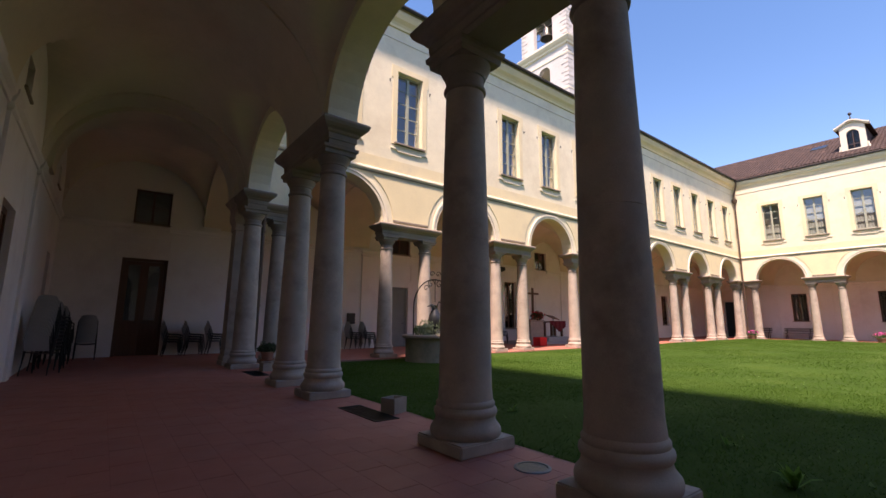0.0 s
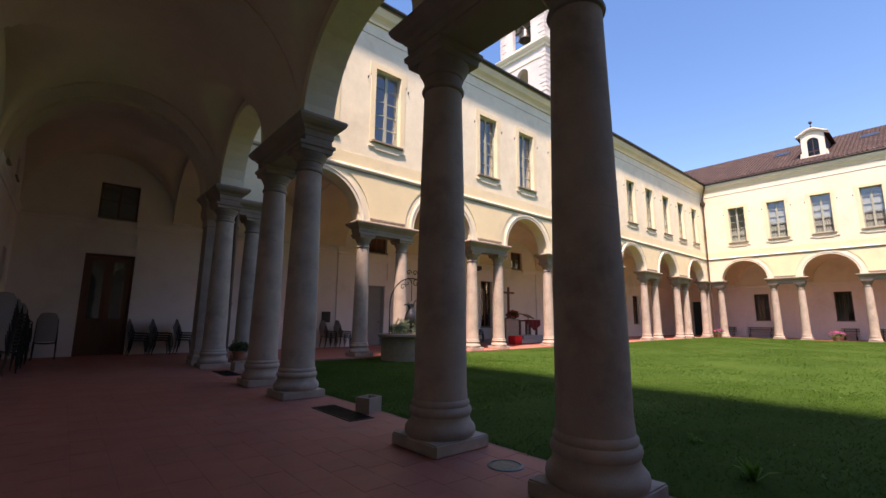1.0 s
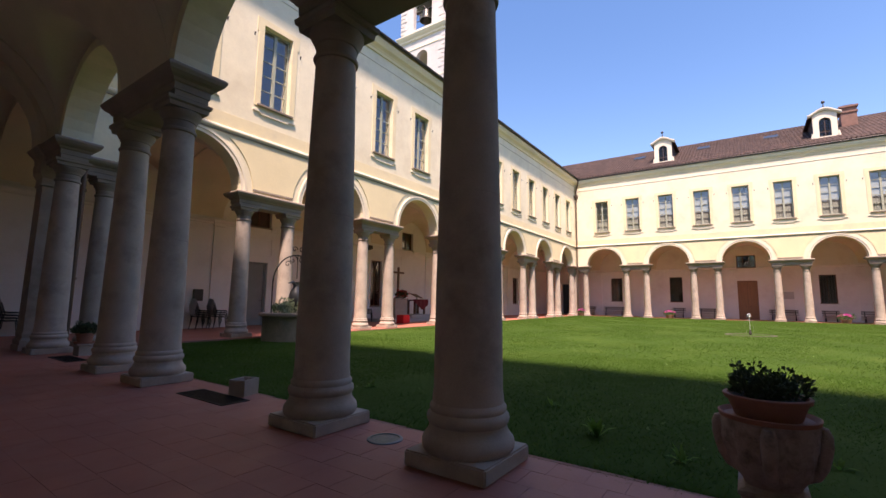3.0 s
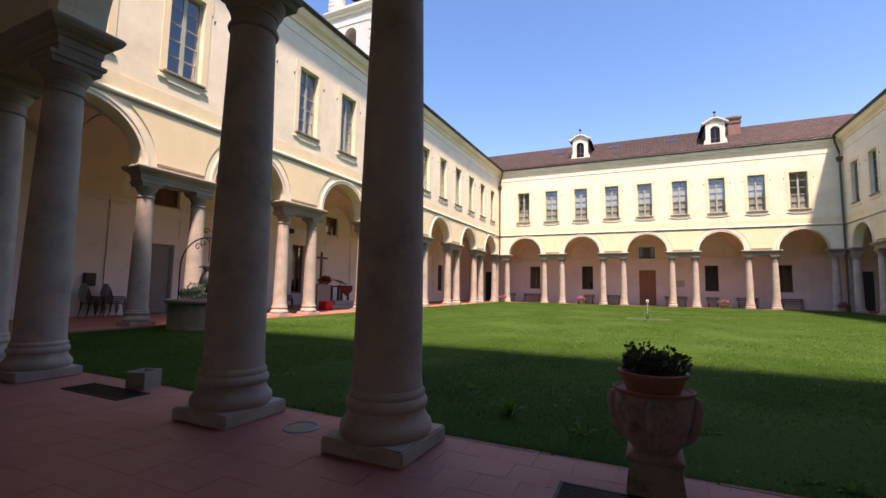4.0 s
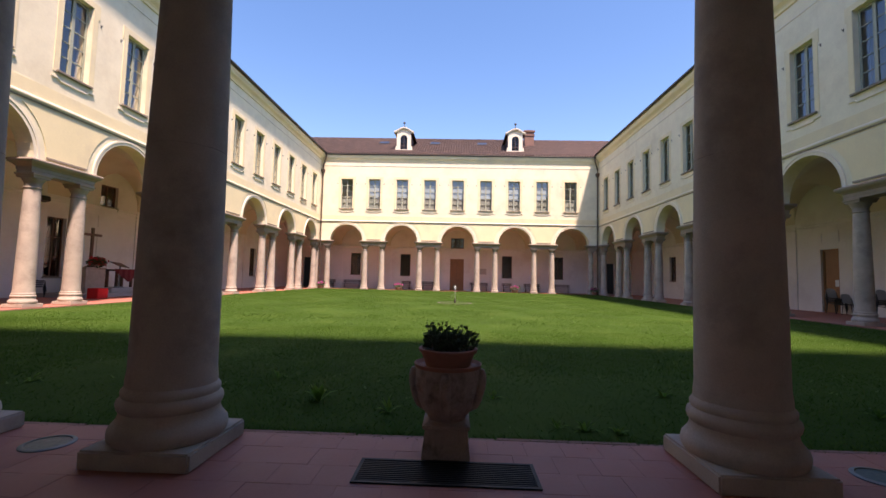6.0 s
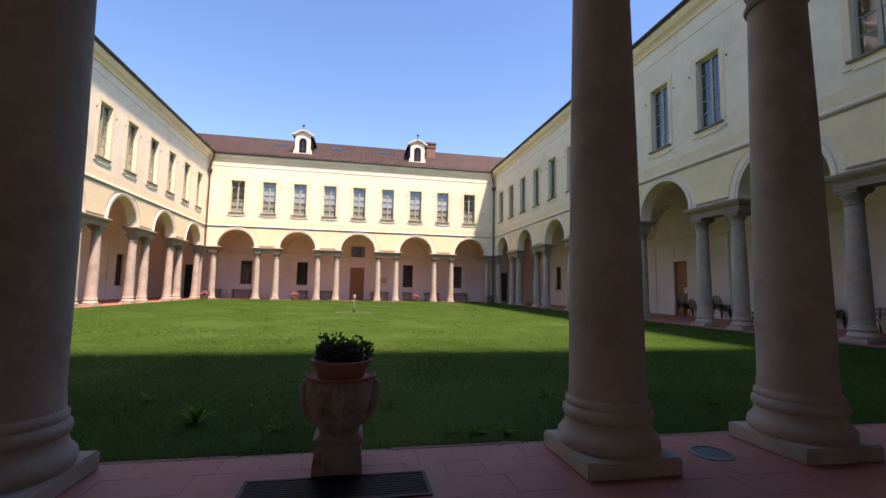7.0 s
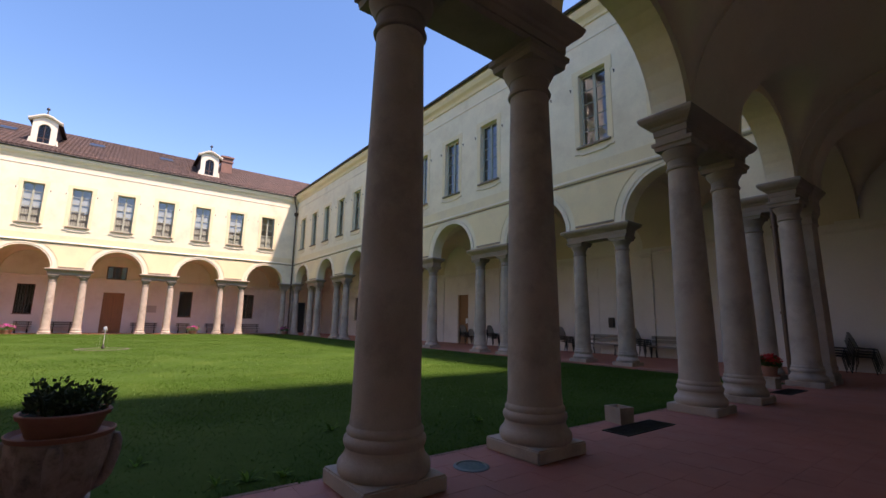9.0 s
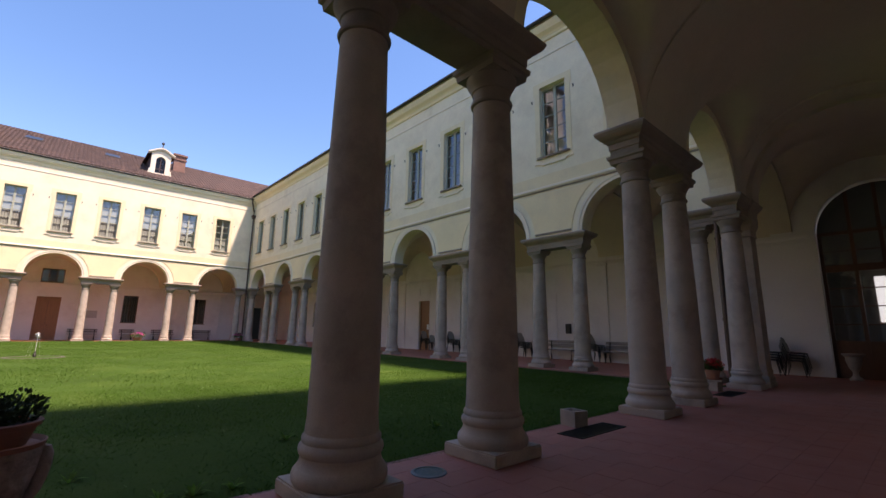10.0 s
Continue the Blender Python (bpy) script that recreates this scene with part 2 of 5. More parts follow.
def spandrel(ca, cb, W, parent):
    """A raised yellow panel between two arches, bounded by their curves."""
    bm = bmesh.new()
    r2 = R + 0.38
    z0, z1 = SPRING + 0.14, STRING - 0.14
    n = 14
    lo_a, lo_b = ca + math.sqrt(r2 ** 2 - (z0 - SPRING) ** 2), cb - math.sqrt(r2 ** 2 - (z0 - SPRING) ** 2)
    rows = []
    for i in range(n + 1):
        z = z0 + (z1 - z0) * i / n
        d = math.sqrt(max(0, r2 ** 2 - (z - SPRING) ** 2))
        rows.append([bm.verts.new(W(u, v, z)) for u, v in ((ca + d, -T + 0.02), (ca + d, -T - 0.022), (cb - d, -T - 0.022), (cb - d, -T + 0.02))])
    for p, q in zip(rows, rows[1:]):
        for k in range(3):
            bm.faces.new((p[k], q[k], q[k + 1], p[k + 1]))
    bm.faces.new(rows[0])
    bm.faces.new(rows[-1])
    pan = part("spandrel_panel", bm, YELLOW, parent, "raised yellow plaster panel")
    bm = bmesh.new()
    box(bm, lo_a + 0.02, lo_b - 0.02, -T - 0.05, -T + 0.01, z0 - 0.06, z0 - 0.003, W)
    part("panel_rail", bm, GREYSTONE, parent, "thin dark moulding")
    return pan


def vault_height(u, v, centres):
    s = (v - (DEEP + T) / 2) / ((DEEP - T) / 2)
    zx = SPRING + 1.95 * math.sqrt(max(0.0, 1 - s * s))
    z = zx - 0.05
    for c in centres:
        if abs(u - c) < R + 0.18:
            z = max(zx, SPRING + (R + 0.2) * math.sqrt(max(0.0, 1 - ((u - c) / (R + 0.18)) ** 2)))
    return z


def vault(bm, centres, u0, u1, W):
    us = [u0]
    for c in centres:
        us += [c - (R + 0.18) * math.cos(math.pi * i / 24) for i in range(25)]
        us += [c - R - 0.181, c + R + 0.181]
    us = sorted(set(us + [u1]))
    vs = [(DEEP + T) / 2 - (DEEP - T) / 2 * math.cos(math.pi * i / 24) for i in range(25)]
    grid = [[bm.verts.new(W(u, v, vault_height(u, v, centres))) for v in vs] for u in us]
    for a, b in zip(grid, grid[1:]):
        for k in range(24):
            bm.faces.new((a[k], b[k], b[k + 1], a[k + 1]))


# ---- arcade walls, vaults and cornices ----
NAMES = {"west": "wall_west", "east": "wall_east", "north": "wall_north", "south": "wall_south"}
for key, (W, cols, wins, e0, e1) in WINGS.items():
    bm = bmesh.new()
    c = arches(cols)
    side = key in ("north", "south")
    w0, w1 = (e0 + T, e1 - T) if side else (e0 - T, e1 + T)
    arch_wall(bm, c, w0, w1, W)
    upper_wall(bm, wins, w0, w1, W)
    wall = tagged(mesh_object(NAMES[key], bm, IVORY), "ivory plastered cloister wall above round arches", "wall", kind="structure")
    for k in c:
        archivolt(k, W, R, R + 0.165, 0.05, wall)
    for a, b in zip(c, c[1:]):
        spandrel(a, b, W, wall)
    bm = bmesh.new()
    i0, i1 = e0 + T, e1 - T
    extrude_profile(bm, [(-T + 0.01, STRING), (-T - 0.05, STRING + 0.01), (-T - 0.08, STRING + 0.05), (-T - 0.08, STRING + 0.10), (-T - 0.03, STRING + 0.14), (-T + 0.01, STRING + 0.14)], i0, i1, W)
    part("string_course", bm, CREAM, wall, "pale moulded string course")
    # thin dark strip along the lower edge of the string course
    bm = bmesh.new()
    box(bm, i0, i1, -T - 0.04, -T + 0.01, STRING - 0.042, STRING - 0.002, W)
    part("string_fillet", bm, GREYSTONE, wall, "thin dark strip under the string course")
    bm = bmesh.new()
    box(bm, i0, i1, -T - 0.012, -T + 0.01, STRING + 0.143, STRING + 0.56, W)
    part("wall_band", bm, SURROUND, wall, "pale yellow plaster band")
    bm = bmesh.new()
    extrude_profile(bm, [(-T + 0.01, 11.15), (-T - 0.025, 11.16), (-T - 0.025, 11.21), (-T + 0.01, 11.22)], i0, i1, W)
    part("frieze_fillet", bm, CREAM, wall)
    W_eaves = eaves_frame(key)
    bm = bmesh.new()
    extrude_profile(bm, [(-T + 0.01, 11.55), (-T - 0.06, 11.57), (-T - 0.07, 11.66), (-T - 0.12, 11.74), (-T - 0.24, 11.84), (-T - 0.31, 11.98), (-T - 0.33, 12.10), (-T + 0.01, 12.12)], i0, i1, W_eaves)
    part("cornice", bm, YELLOW, wall, "coved yellow plaster cornice")
    bm = bmesh.new()
    prof = [(-T - 0.41 + 0.075 * math.cos(math.pi * (1 + i / 8)), 12.20 + 0.075 * math.sin(math.pi * (1 + i / 8))) for i in range(9)]
    prof += [(v * 1.0, z) for v, z in [(-T - 0.34, 12.20), (-T - 0.34, 12.22), (-T - 0.47, 12.22)]]
    extrude_profile(bm, prof, i0 + 0.3, i1 - 0.3, W_eaves)
    part("gutter", bm, DARKMETAL, wall, "dark metal eaves gutter")
    bm = bmesh.new()
    vault(bm, c, w0, w1, W)
    tagged(mesh_object("ceiling", bm, VAULT, smooth=True), "plastered groin vault over the cloister walk", "ceiling", kind="structure")

# corner vaults
for cx, sx in ((0, -1), (XF, 1)):
    for cy, sy in ((-YS, -1), (YS, 1)):
        bm = bmesh.new()
        n = 18
        half, hx = (DEEP - T) / 2, ((DEEP_WEST if sx < 0 else DEEP) - T) / 2
        ss = [-math.cos(math.pi * i / n) for i in range(n + 1)]
        grid = [[bm.verts.new(P(cx + sx * (T + hx + hx * a), cy + sy * (T + half + half * b),
                 SPRING + 1.95 * math.sqrt(max(0, 1 - min(a * a, b * b))))) for b in ss] for a in ss]
        for p, q in zip(grid, grid[1:]):
            for k in range(n):
                bm.faces.new((p[k], q[k], q[k + 1], p[k + 1]))
        tagged(mesh_object("ceiling", bm, VAULT, smooth=True), "plastered groin vault at the cloister corner", "ceiling", kind="structure")

# cross arches between the walks and the corner bays
for cx, sx in ((0, -1), (XF, 1)):
    for cy, sy in ((-YS, -1), (YS, 1)):
        for along in (0, 1):
            bm = bmesh.new()
            n, half = 24, ((DEEP_WEST if along and sx < 0 else DEEP) - T) / 2
            rows = []
            for i in range(n + 1):
                a = math.pi * i / n
                d, z = T + half - half * math.cos(a), SPRING + 1.95 * math.sin(a)
                zi = SPRING + 1.80 * math.sin(a)
                di = T + half - (half - 0.12) * math.cos(a)
                row = []
                for off in (-0.33, 0.33):
                    for dd, zz in ((d, z), (di, zi)):
                        if along:
                            row.append(bm.verts.new(P(cx + sx * dd, cy + sy * off, zz)))
                        else:
                            row.append(bm.verts.new(P(cx + sx * off, cy + sy * dd, zz)))
                rows.append(row)
            for p, q in zip(rows, rows[1:]):
                for k0, k1 in ((0, 1), (1, 3), (3, 2)):
                    bm.faces.new((p[k0], q[k0], q[k1], p[k1]))
            tagged(mesh_object("trim", bm, VAULT, smooth=True), "plastered cross arch of the vault", "arch", kind="structure")

# ---- outer walls and their openings ----
OUTER = DEEP + 0.4


def wall_with_holes(name, W, u0, u1, holes, top, mat, label):
    """A thick wall at the back of a walk with rectangular openings (u0, u1, z0, z1) cut through."""
    bm = bmesh.new()
    us = sorted({u0, u1, *[h[0] for h in holes], *[h[1] for h in holes]})
    for a, b in zip(us, us[1:]):
        mid = (a + b) / 2
        zs = [0.0]
        for h in sorted((h for h in holes if h[0] < mid < h[1]), key=lambda h: h[2]):
            zs += [h[2], h[3]]
        zs.append(top)
        for z0, z1 in zip(zs[0::2], zs[1::2]):
            if z1 - z0 > 0.001:
                box(bm, a, b, DEEP, OUTER, z0, z1, W)
    return tagged(mesh_object(name, bm, mat), label, "wall", kind="structure")


HOLES = {
    "west": [(8.9, 10.04, 0.0, 2.9), (15.3, 16.1, 0.0, 2.9), (9.0, 9.6, 4.7, 5.25), (15.2, 15.8, 4.7, 5.25)],
    "east": [(-0.68, 0.68, 0.0, 3.12), (-0.65, 0.65, 4.2, 5.2)] + [(c - 0.5, c + 0.5, 1.35, 3.5) for c in (-10.0, -4.96, 5.16, 10.16)] + [(c - 0.6, c + 0.6, 0.0, 3.0) for c in (-14.9, 14.9)],
    "north": [(-2.50, -1.25, 0.0, 3.10), (-2.34, -1.32, 4.26, 5.40), (7.38, 8.32, 0.0, 2.68), (7.35, 8.4, 4.2, 4.95), (14.7, 15.6, 0.8, 3.36), (17.3, 18.35, 4.25, 5.3), (27.2, 28.1, 1.0, 3.3), (32.6, 33.6, 1.0, 3.3)],
    "south": [(-3.66, -0.86, 0.0, 5.66), (17.26, 18.24, 0.0, 2.92), (31.8, 32.8, 1.35, 3.3)],
}
LOW_TOP = 6.6
for key, (W, cols, wins, e0, e1) in WINGS.items():
    side = key in ("north", "south")
    w0, w1 = (e0 - OUTER, e1 + OUTER) if side else (e0 - DEEP, e1 + DEEP)
    wall_with_holes("wall_" + key + "_back", W, w0, w1, HOLES[key], LOW_TOP, PINK, "pale pink plastered back wall of the cloister walk")
    bm = bmesh.new()
    box(bm, w0, w1, OUTER - 0.3, OUTER, LOW_TOP, TOP + 2, W)
    tagged(mesh_object("wall_" + key + "_outer", bm, IVORY), "plain outer wall of the upper floor", "wall", kind="structure")
    # near-black sheets behind the openings; the rooms' shade is put into their colour
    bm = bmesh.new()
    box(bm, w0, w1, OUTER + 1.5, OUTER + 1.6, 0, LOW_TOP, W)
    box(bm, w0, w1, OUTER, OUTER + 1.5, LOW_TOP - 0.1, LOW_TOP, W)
    tagged(mesh_object("backdrop", bm, ROOMSHADE), "dark painted sheets standing in for unlit rooms behind the cloister openings", "backdrop", kind="structure")

# ---- floors, kerb, lawn, roof ----
EDGE = 0.38


def lawn_height(x):
    """The lawn lies a little below the near floor and rises gently towards the far walk."""
    return -0.035 + 0.085 * np.clip((x - 8.0) / 22.0, 0.0, 1.0)


bm = bmesh.new()
ix0, ix1, iy = EDGE, XF - EDGE, YS - EDGE
ox0, ox1, oy = -OUTER - 2, XF + OUTER + 2, YS + OUTER + 2
for x0, x1, y0, y1 in ((ix1, ox1, -oy, oy), (ix0, ix1, iy, oy), (ix0, ix1, -oy, -iy)):
    box(bm, x0, x1, y0, y1, -0.25, -0.004)
tagged(mesh_object("floor", bm, REDFLOOR), "dark red cloister floor", "floor", kind="structure")
bm = bmesh.new()
box(bm, ox0, ix0, -oy, oy, -0.25, -0.0045)
floor = tagged(mesh_object("floor", bm, JOINT), "dark red tiled floor of the near walk", "floor", kind="structure")
bm = bmesh.new()
n = 60
grid = [[bm.verts.new(P(ix0 + (ix1 - ix0) * i / n, -iy + 2 * iy * j / n, lawn_height(ix0 + (ix1 - ix0) * i / n) - 0.012 + 0.02 * noise.noise(P(i * 0.23, j * 0.19, 0)))) for j in range(n + 1)] for i in range(n + 1)]
for a, b in zip(grid, grid[1:]):
    for k in range(n):
        bm.faces.new((a[k], b[k], b[k + 1], a[k + 1]))
lawn = tagged(mesh_object("ground", bm, LAWN, smooth=True), "green lawn in the middle of the cloister", "lawn", kind="structure")
bm = bmesh.new()
box(bm, -400, 400, -400, 400, -0.4, -0.3)
tagged(mesh_object("ground", bm, LAWN), "ground round the building out to the horizon", "ground", kind="structure")

# roofs: four inner slopes that meet in valleys, and plain outer slopes
EAVE, EZ = T + 0.44, 12.27
RZ = EZ + 0.5 * (RIDGE + EAVE)


def corrugated(bm, W, ua, ub, v0, v1, z0, z1, mitre, period=0.24, rows=26):
    """Rows of curved tiles on one slope; mitre: how far each row grows longer per metre up the slope."""
    count = int((ub - ua + 2 * (v1 - v0)) / period * 4)
    prev = None
    for r in range(rows):
        for lift in (0.0, 1.0):
            f = min(1.0, (r + lift) / rows)
            v, z = v0 + (v1 - v0) * f, z0 + (z1 - z0) * f + (0.035 if lift == 0 else 0.0)
            lo, hi = ua - (v - v0) * mitre, ub + (v - v0) * mitre
            line = []
            for i in range(count + 1):
                u = lo + (hi - lo) * i / count
                line.append(bm.verts.new(W(u, v, z + 0.035 * math.cos(u / period * 2 * math.pi))))
            if prev:
                for a, b, c2, d in zip(prev, prev[1:], line[1:], line):
                    bm.faces.new((a, b, c2, d))
            prev = line


for key, (W, cols, wins, e0, e1) in WINGS.items():
    W = eaves_frame(key)
    bm = bmesh.new()
    if key == "east":
        corrugated(bm, W, e0 + EAVE, e1 - EAVE, -EAVE, RIDGE, EZ, RZ, 1.0)
    else:
        a = [bm.verts.new(W(u, v, z)) for u, v, z in ((e0 + EAVE, -EAVE, EZ), (e1 - EAVE, -EAVE, EZ), (e1 + RIDGE, RIDGE, RZ), (e0 - RIDGE, RIDGE, RZ))]
        bm.faces.new(a)
    b = [bm.verts.new(W(u, v, z)) for u, v, z in ((e0 - RIDGE, RIDGE, RZ), (e1 + RIDGE, RIDGE, RZ), (e1 + 2 * RIDGE + 1, 2 * RIDGE + 1, EZ), (e0 - 2 * RIDGE - 1, 2 * RIDGE + 1, EZ))]
    bm.faces.new(b)
    u0, u1 = e0 + EAVE, e1 - EAVE
    box(bm, u0, u1, -EAVE, -EAVE + 0.05, EZ - 0.06, EZ - 0.01, W)
    tagged(mesh_object("roof_" + key, bm, ROOF), "dark red-brown clay tiled roof", "roof", kind="structure")
    bm = bmesh.new()
    u0, u1 = e0 + T, e1 - T
    q = [bm.verts.new(W(u, v, EZ - 0.05)) for u, v in ((e0 + EAVE, -EAVE), (e1 - EAVE, -EAVE), (e1 - T, -T), (e0 + T, -T))]
    bm.faces.new(q)
    tagged(mesh_object("soffit", bm, YELLOW), "yellow plastered eaves soffit", "soffit", kind="structure")

# ---- columns ----
SHAFT = [(0.258, 0.43), (0.257, 0.47), (0.250, 0.53), (0.248, 0.9), (0.242, 1.4), (0.2325, 1.955), (0.2295, 1.9562), (0.2295, 1.9602), (0.2324, 1.9614), (0.221, 2.55), (0.209, 3.1), (0.199, 3.56)]
BASE = [(0.315, 0.11), (0.328, 0.13), (0.332, 0.16), (0.326, 0.19), (0.305, 0.215), (0.290, 0.235), (0.280, 0.265), (0.279, 0.285),
        (0.291, 0.30), (0.298, 0.325), (0.293, 0.35), (0.277, 0.365), (0.272, 0.37), (0.277, 0.385), (0.277, 0.405), (0.265, 0.42), (0.258, 0.43)]
CAPITAL = [(0.199, 3.56), (0.219, 3.57), (0.226, 3.59), (0.219, 3.61), (0.201, 3.62), (0.202, 3.72), (0.216, 3.73), (0.216, 3.75), (0.238, 3.78), (0.262, 3.825), (0.274, 3.86), (0.274, 3.87)]

DROP = (3.50 - 0.43) / (3.56 - 0.43)


def build_column():
    col = thing("column", "pink-grey granite column with moulded base and plain capital", "column", group="cloister columns")
    bm = bmesh.new()
    box(bm, -0.325, 0.325, -0.325, 0.325, 0.0, 0.11, bevel=0.012)
    part("plinth", bm, GRANITE, col, "square granite plinth")
    bm = bmesh.new()
    lathe(bm, BASE, 40)
    part("base", bm, GRANITE, col, "moulded granite base", True)
    bm = bmesh.new()
    lathe(bm, [(r, 0.43 + (z - 0.43) * DROP) for r, z in SHAFT], 40)
    part("shaft", bm, GRANITE, col, "tapering granite shaft", True)
    bm = bmesh.new()
    lathe(bm, [(r, z - 0.06) for r, z in CAPITAL], 40)
    loft_rect(bm, -0.235, 0.235, -0.235, 0.235, [(3.81, 0.0), (3.82, 0.03), (3.88, 0.04), (3.90, 0.065), (3.95, 0.07)])
    part("capital", bm, GREYSTONE, col, "plain grey stone capital with square slab", True)
    return col


first = build_column()
spots = []
for key, (W, cols, wins, e0, e1) in WINGS.items():
    for u in cols:
        spots.append(W(u, 0, 0))
first.matrix_basis = Matrix.Translation(spots[0])
for i, s in enumerate(spots[1:]):
    copy_thing(first, Matrix.Translation(s) @ pose(0, 0, 0, 0, 0, 90 * (i % 4)))

# entablature blocks over the pairs, and corner piers
BEAM = [(3.952, -0.015), (4.03, -0.015), (4.035, 0.0), (4.13, 0.005)]
CROWN = [(4.13, 0.005), (4.145, 0.03), (4.18, 0.05), (4.21, 0.10), (4.25, 0.14), (4.30, 0.165), (4.33, 0.165), (4.356, 0.14)]


def entablature(W, a, b):
    e = thing("entablature", "dark grey moulded stone beam on paired columns", "entablature", group="cloister entablatures")
    for nm, steps in (("beam", BEAM), ("cornice", CROWN)):
        bm = bmesh.new()
        loft_rect(bm, a, b, -0.245, 0.245, steps, W)
        part(nm, bm, GREYSTONE, e)
    return e


for key, (W, cols, wins, e0, e1) in WINGS.items():
    for a, b in zip(cols[1::2], cols[2::2]):
        entablature(W, a - 0.32, b + 0.32)
    side = key in ("north", "south")
    if side:
        entablature(W, e0 + 0.5, cols[0] + 0.32)
        entablature(W, cols[-1] - 0.32, e1 - 0.5)
    else:
        entablature(W, e0 - 0.30, cols[0] + 0.32)
        entablature(W, cols[-1] - 0.32, e1 + 0.30)
for cx, sx in ((0, -1), (XF, 1)):
    for cy, sy in ((-YS, -1), (YS, 1)):
        bm = bmesh.new()
        x0, x1 = cx - 0.25, cx + 0.25
        y0, y1 = cy - 0.25, cy + 0.25
        loft_rect(bm, x0, x1, y0, y1, [(0, 0.06), (0.11, 0.06), (0.112, 0.04), (0.2, 0.045), (0.26, 0.01), (0.34, 0.02), (0.40, 0.0), (3.50, -0.02), (3.52, 0.01), (3.56, 0.0), (3.68, 0.0), (3.80, 0.05), (3.95, 0.06), (4.04, 0.05), (4.13, 0.06), (4.21, 0.11), (4.30, 0.172), (4.33, 0.172), (4.359, 0.15)])
        tagged(mesh_object("pier", bm, GRANITE), "square granite corner pier with moulded base", "pier", "corner piers")


# ---- windows of the upper floor ----
def window_kit():
    """Meshes shared by the upper windows; local x along the wall, y into the wall, z up from the sill line."""
    h, w = HEAD - SILL, 0.53
    kit = {}

    def keep(name, bm, mat):
        ob = mesh_object(name, bm, mat)
        kit[name] = ob.data
        bpy.data.objects.remove(ob)

    bm = bmesh.new()
    b = 0.20
    for x0, x1, z0, z1 in ((-w - b, -w - 0.004, -0.06, h + b), (w + 0.004, w + b, -0.06, h + b), (-w - 0.004, w + 0.004, h + 0.004, h + b), (-w - b - 0.06, -w - b, h - 0.28, h + b), (w + b, w + b + 0.06, h - 0.28, h + b)):
        box(bm, x0, x1, -0.018, 0.01, z0, z1)
    keep("surround", bm, SURROUND)
    bm = bmesh.new()
    box(bm, -w - 0.12, w + 0.12, -0.10, 0.16, -0.07, 0.0, bevel=0.012)
    keep("sill", bm, GREYSTONE)
    bm = bmesh.new()
    line = [(-w - 0.24, -0.20), (-w - 0.02, -0.20), (-w + 0.06, -0.27), (w - 0.06, -0.27), (w + 0.02, -0.20), (w + 0.24, -0.20)]
    for (a, za), (c, zc) in zip(line, line[1:]):
        q = [bm.verts.new(P(x, y, z)) for y in (-0.045, 0.01) for x, z in ((a, za - 0.05), (c, zc - 0.05), (c, zc), (a, za))]
        for f in ((0, 1, 2, 3), (7, 6, 5, 4), (0, 4, 5, 1), (3, 2, 6, 7), (0, 3, 7, 4), (1, 5, 6, 2)):
            bm.faces.new([q[i] for i in f])
    keep("apron", bm, CREAM)
    bm = bmesh.new()
    tube(bm, [(0, 0.01, 0), (0, -0.05, 0.0), (0, -0.055, 0.05)], 0.009, 6)
    box(bm, -0.02, 0.02, -0.008, 0.0, -0.05, 0.06)
    keep("shutter_hook", bm, DARKMETAL)
    bm = bmesh.new()
    y0, y1 = 0.17, 0.23
    for x0, x1 in ((-w, -w + 0.07), (-0.055, 0.055), (w - 0.07, w)):
        box(bm, x0, x1, y0, y1, 0, h)
    for a, c in ((-w + 0.07, -0.055), (0.055, w - 0.07)):
        box(bm, a, c, y0 + 0.004, y1, 0, 0.10)
        box(bm, a, c, y0 + 0.004, y1, h - 0.08, h)
        for k in range(1, 5):
            z = 0.10 + (h - 0.18) * k / 5
            box(bm, a, c, y0 + 0.01, y1 - 0.01, z - 0.016, z + 0.016)
    keep("sash", bm, SASH)
    bm = bmesh.new()
    pw, ph = (w - 0.125) / 2, (h - 0.18) / 10
    vs = [bm.verts.new(P(x, 0, z)) for x, z in ((-pw, -ph), (pw, -ph), (pw, ph), (-pw, ph))]
    bm.faces.new(vs)
    keep("pane", bm, PANE)
    bm = bmesh.new()
    n = 24
    rows = [[bm.verts.new(P(-w + 0.05 + (2 * w - 0.1) * i / n, 0.255 + 0.012 * math.sin(i * 1.9), z)) for i in range(n + 1)] for z in (0.02, h * 0.40)]
    for i in range(n):
        bm.faces.new((rows[0][i], rows[0][i + 1], rows[1][i + 1], rows[1][i]))
    keep("curtain", bm, CURTAIN)
    bm = bmesh.new()
    box(bm, -w + 0.03, w - 0.03, 0.236, 0.244, h * 0.42, h)
    keep("blind", bm, BLIND)
    return kit, pw, ph, h, w


BLIND = material("grey_blind", (0.37, 0.40, 0.38), 0.7, 0.06, 2, 30, 0.05)
kit, pw, ph, wh, ww = window_kit()


def wing_matrix(W, u):
    """Pose for a thing on a court facade: its x runs along the wall, its -y faces the court."""
    o, inward = W(u, -T, 0), (W(u, 0, 0) - W(u, -T, 0)).normalized()
    along = inward.cross(P(0, 0, 1))
    return Matrix(((along.x, inward.x, 0, o.x), (along.y, inward.y, 0, o.y), (0, 0, 1, o.z), (0, 0, 0, 1)))


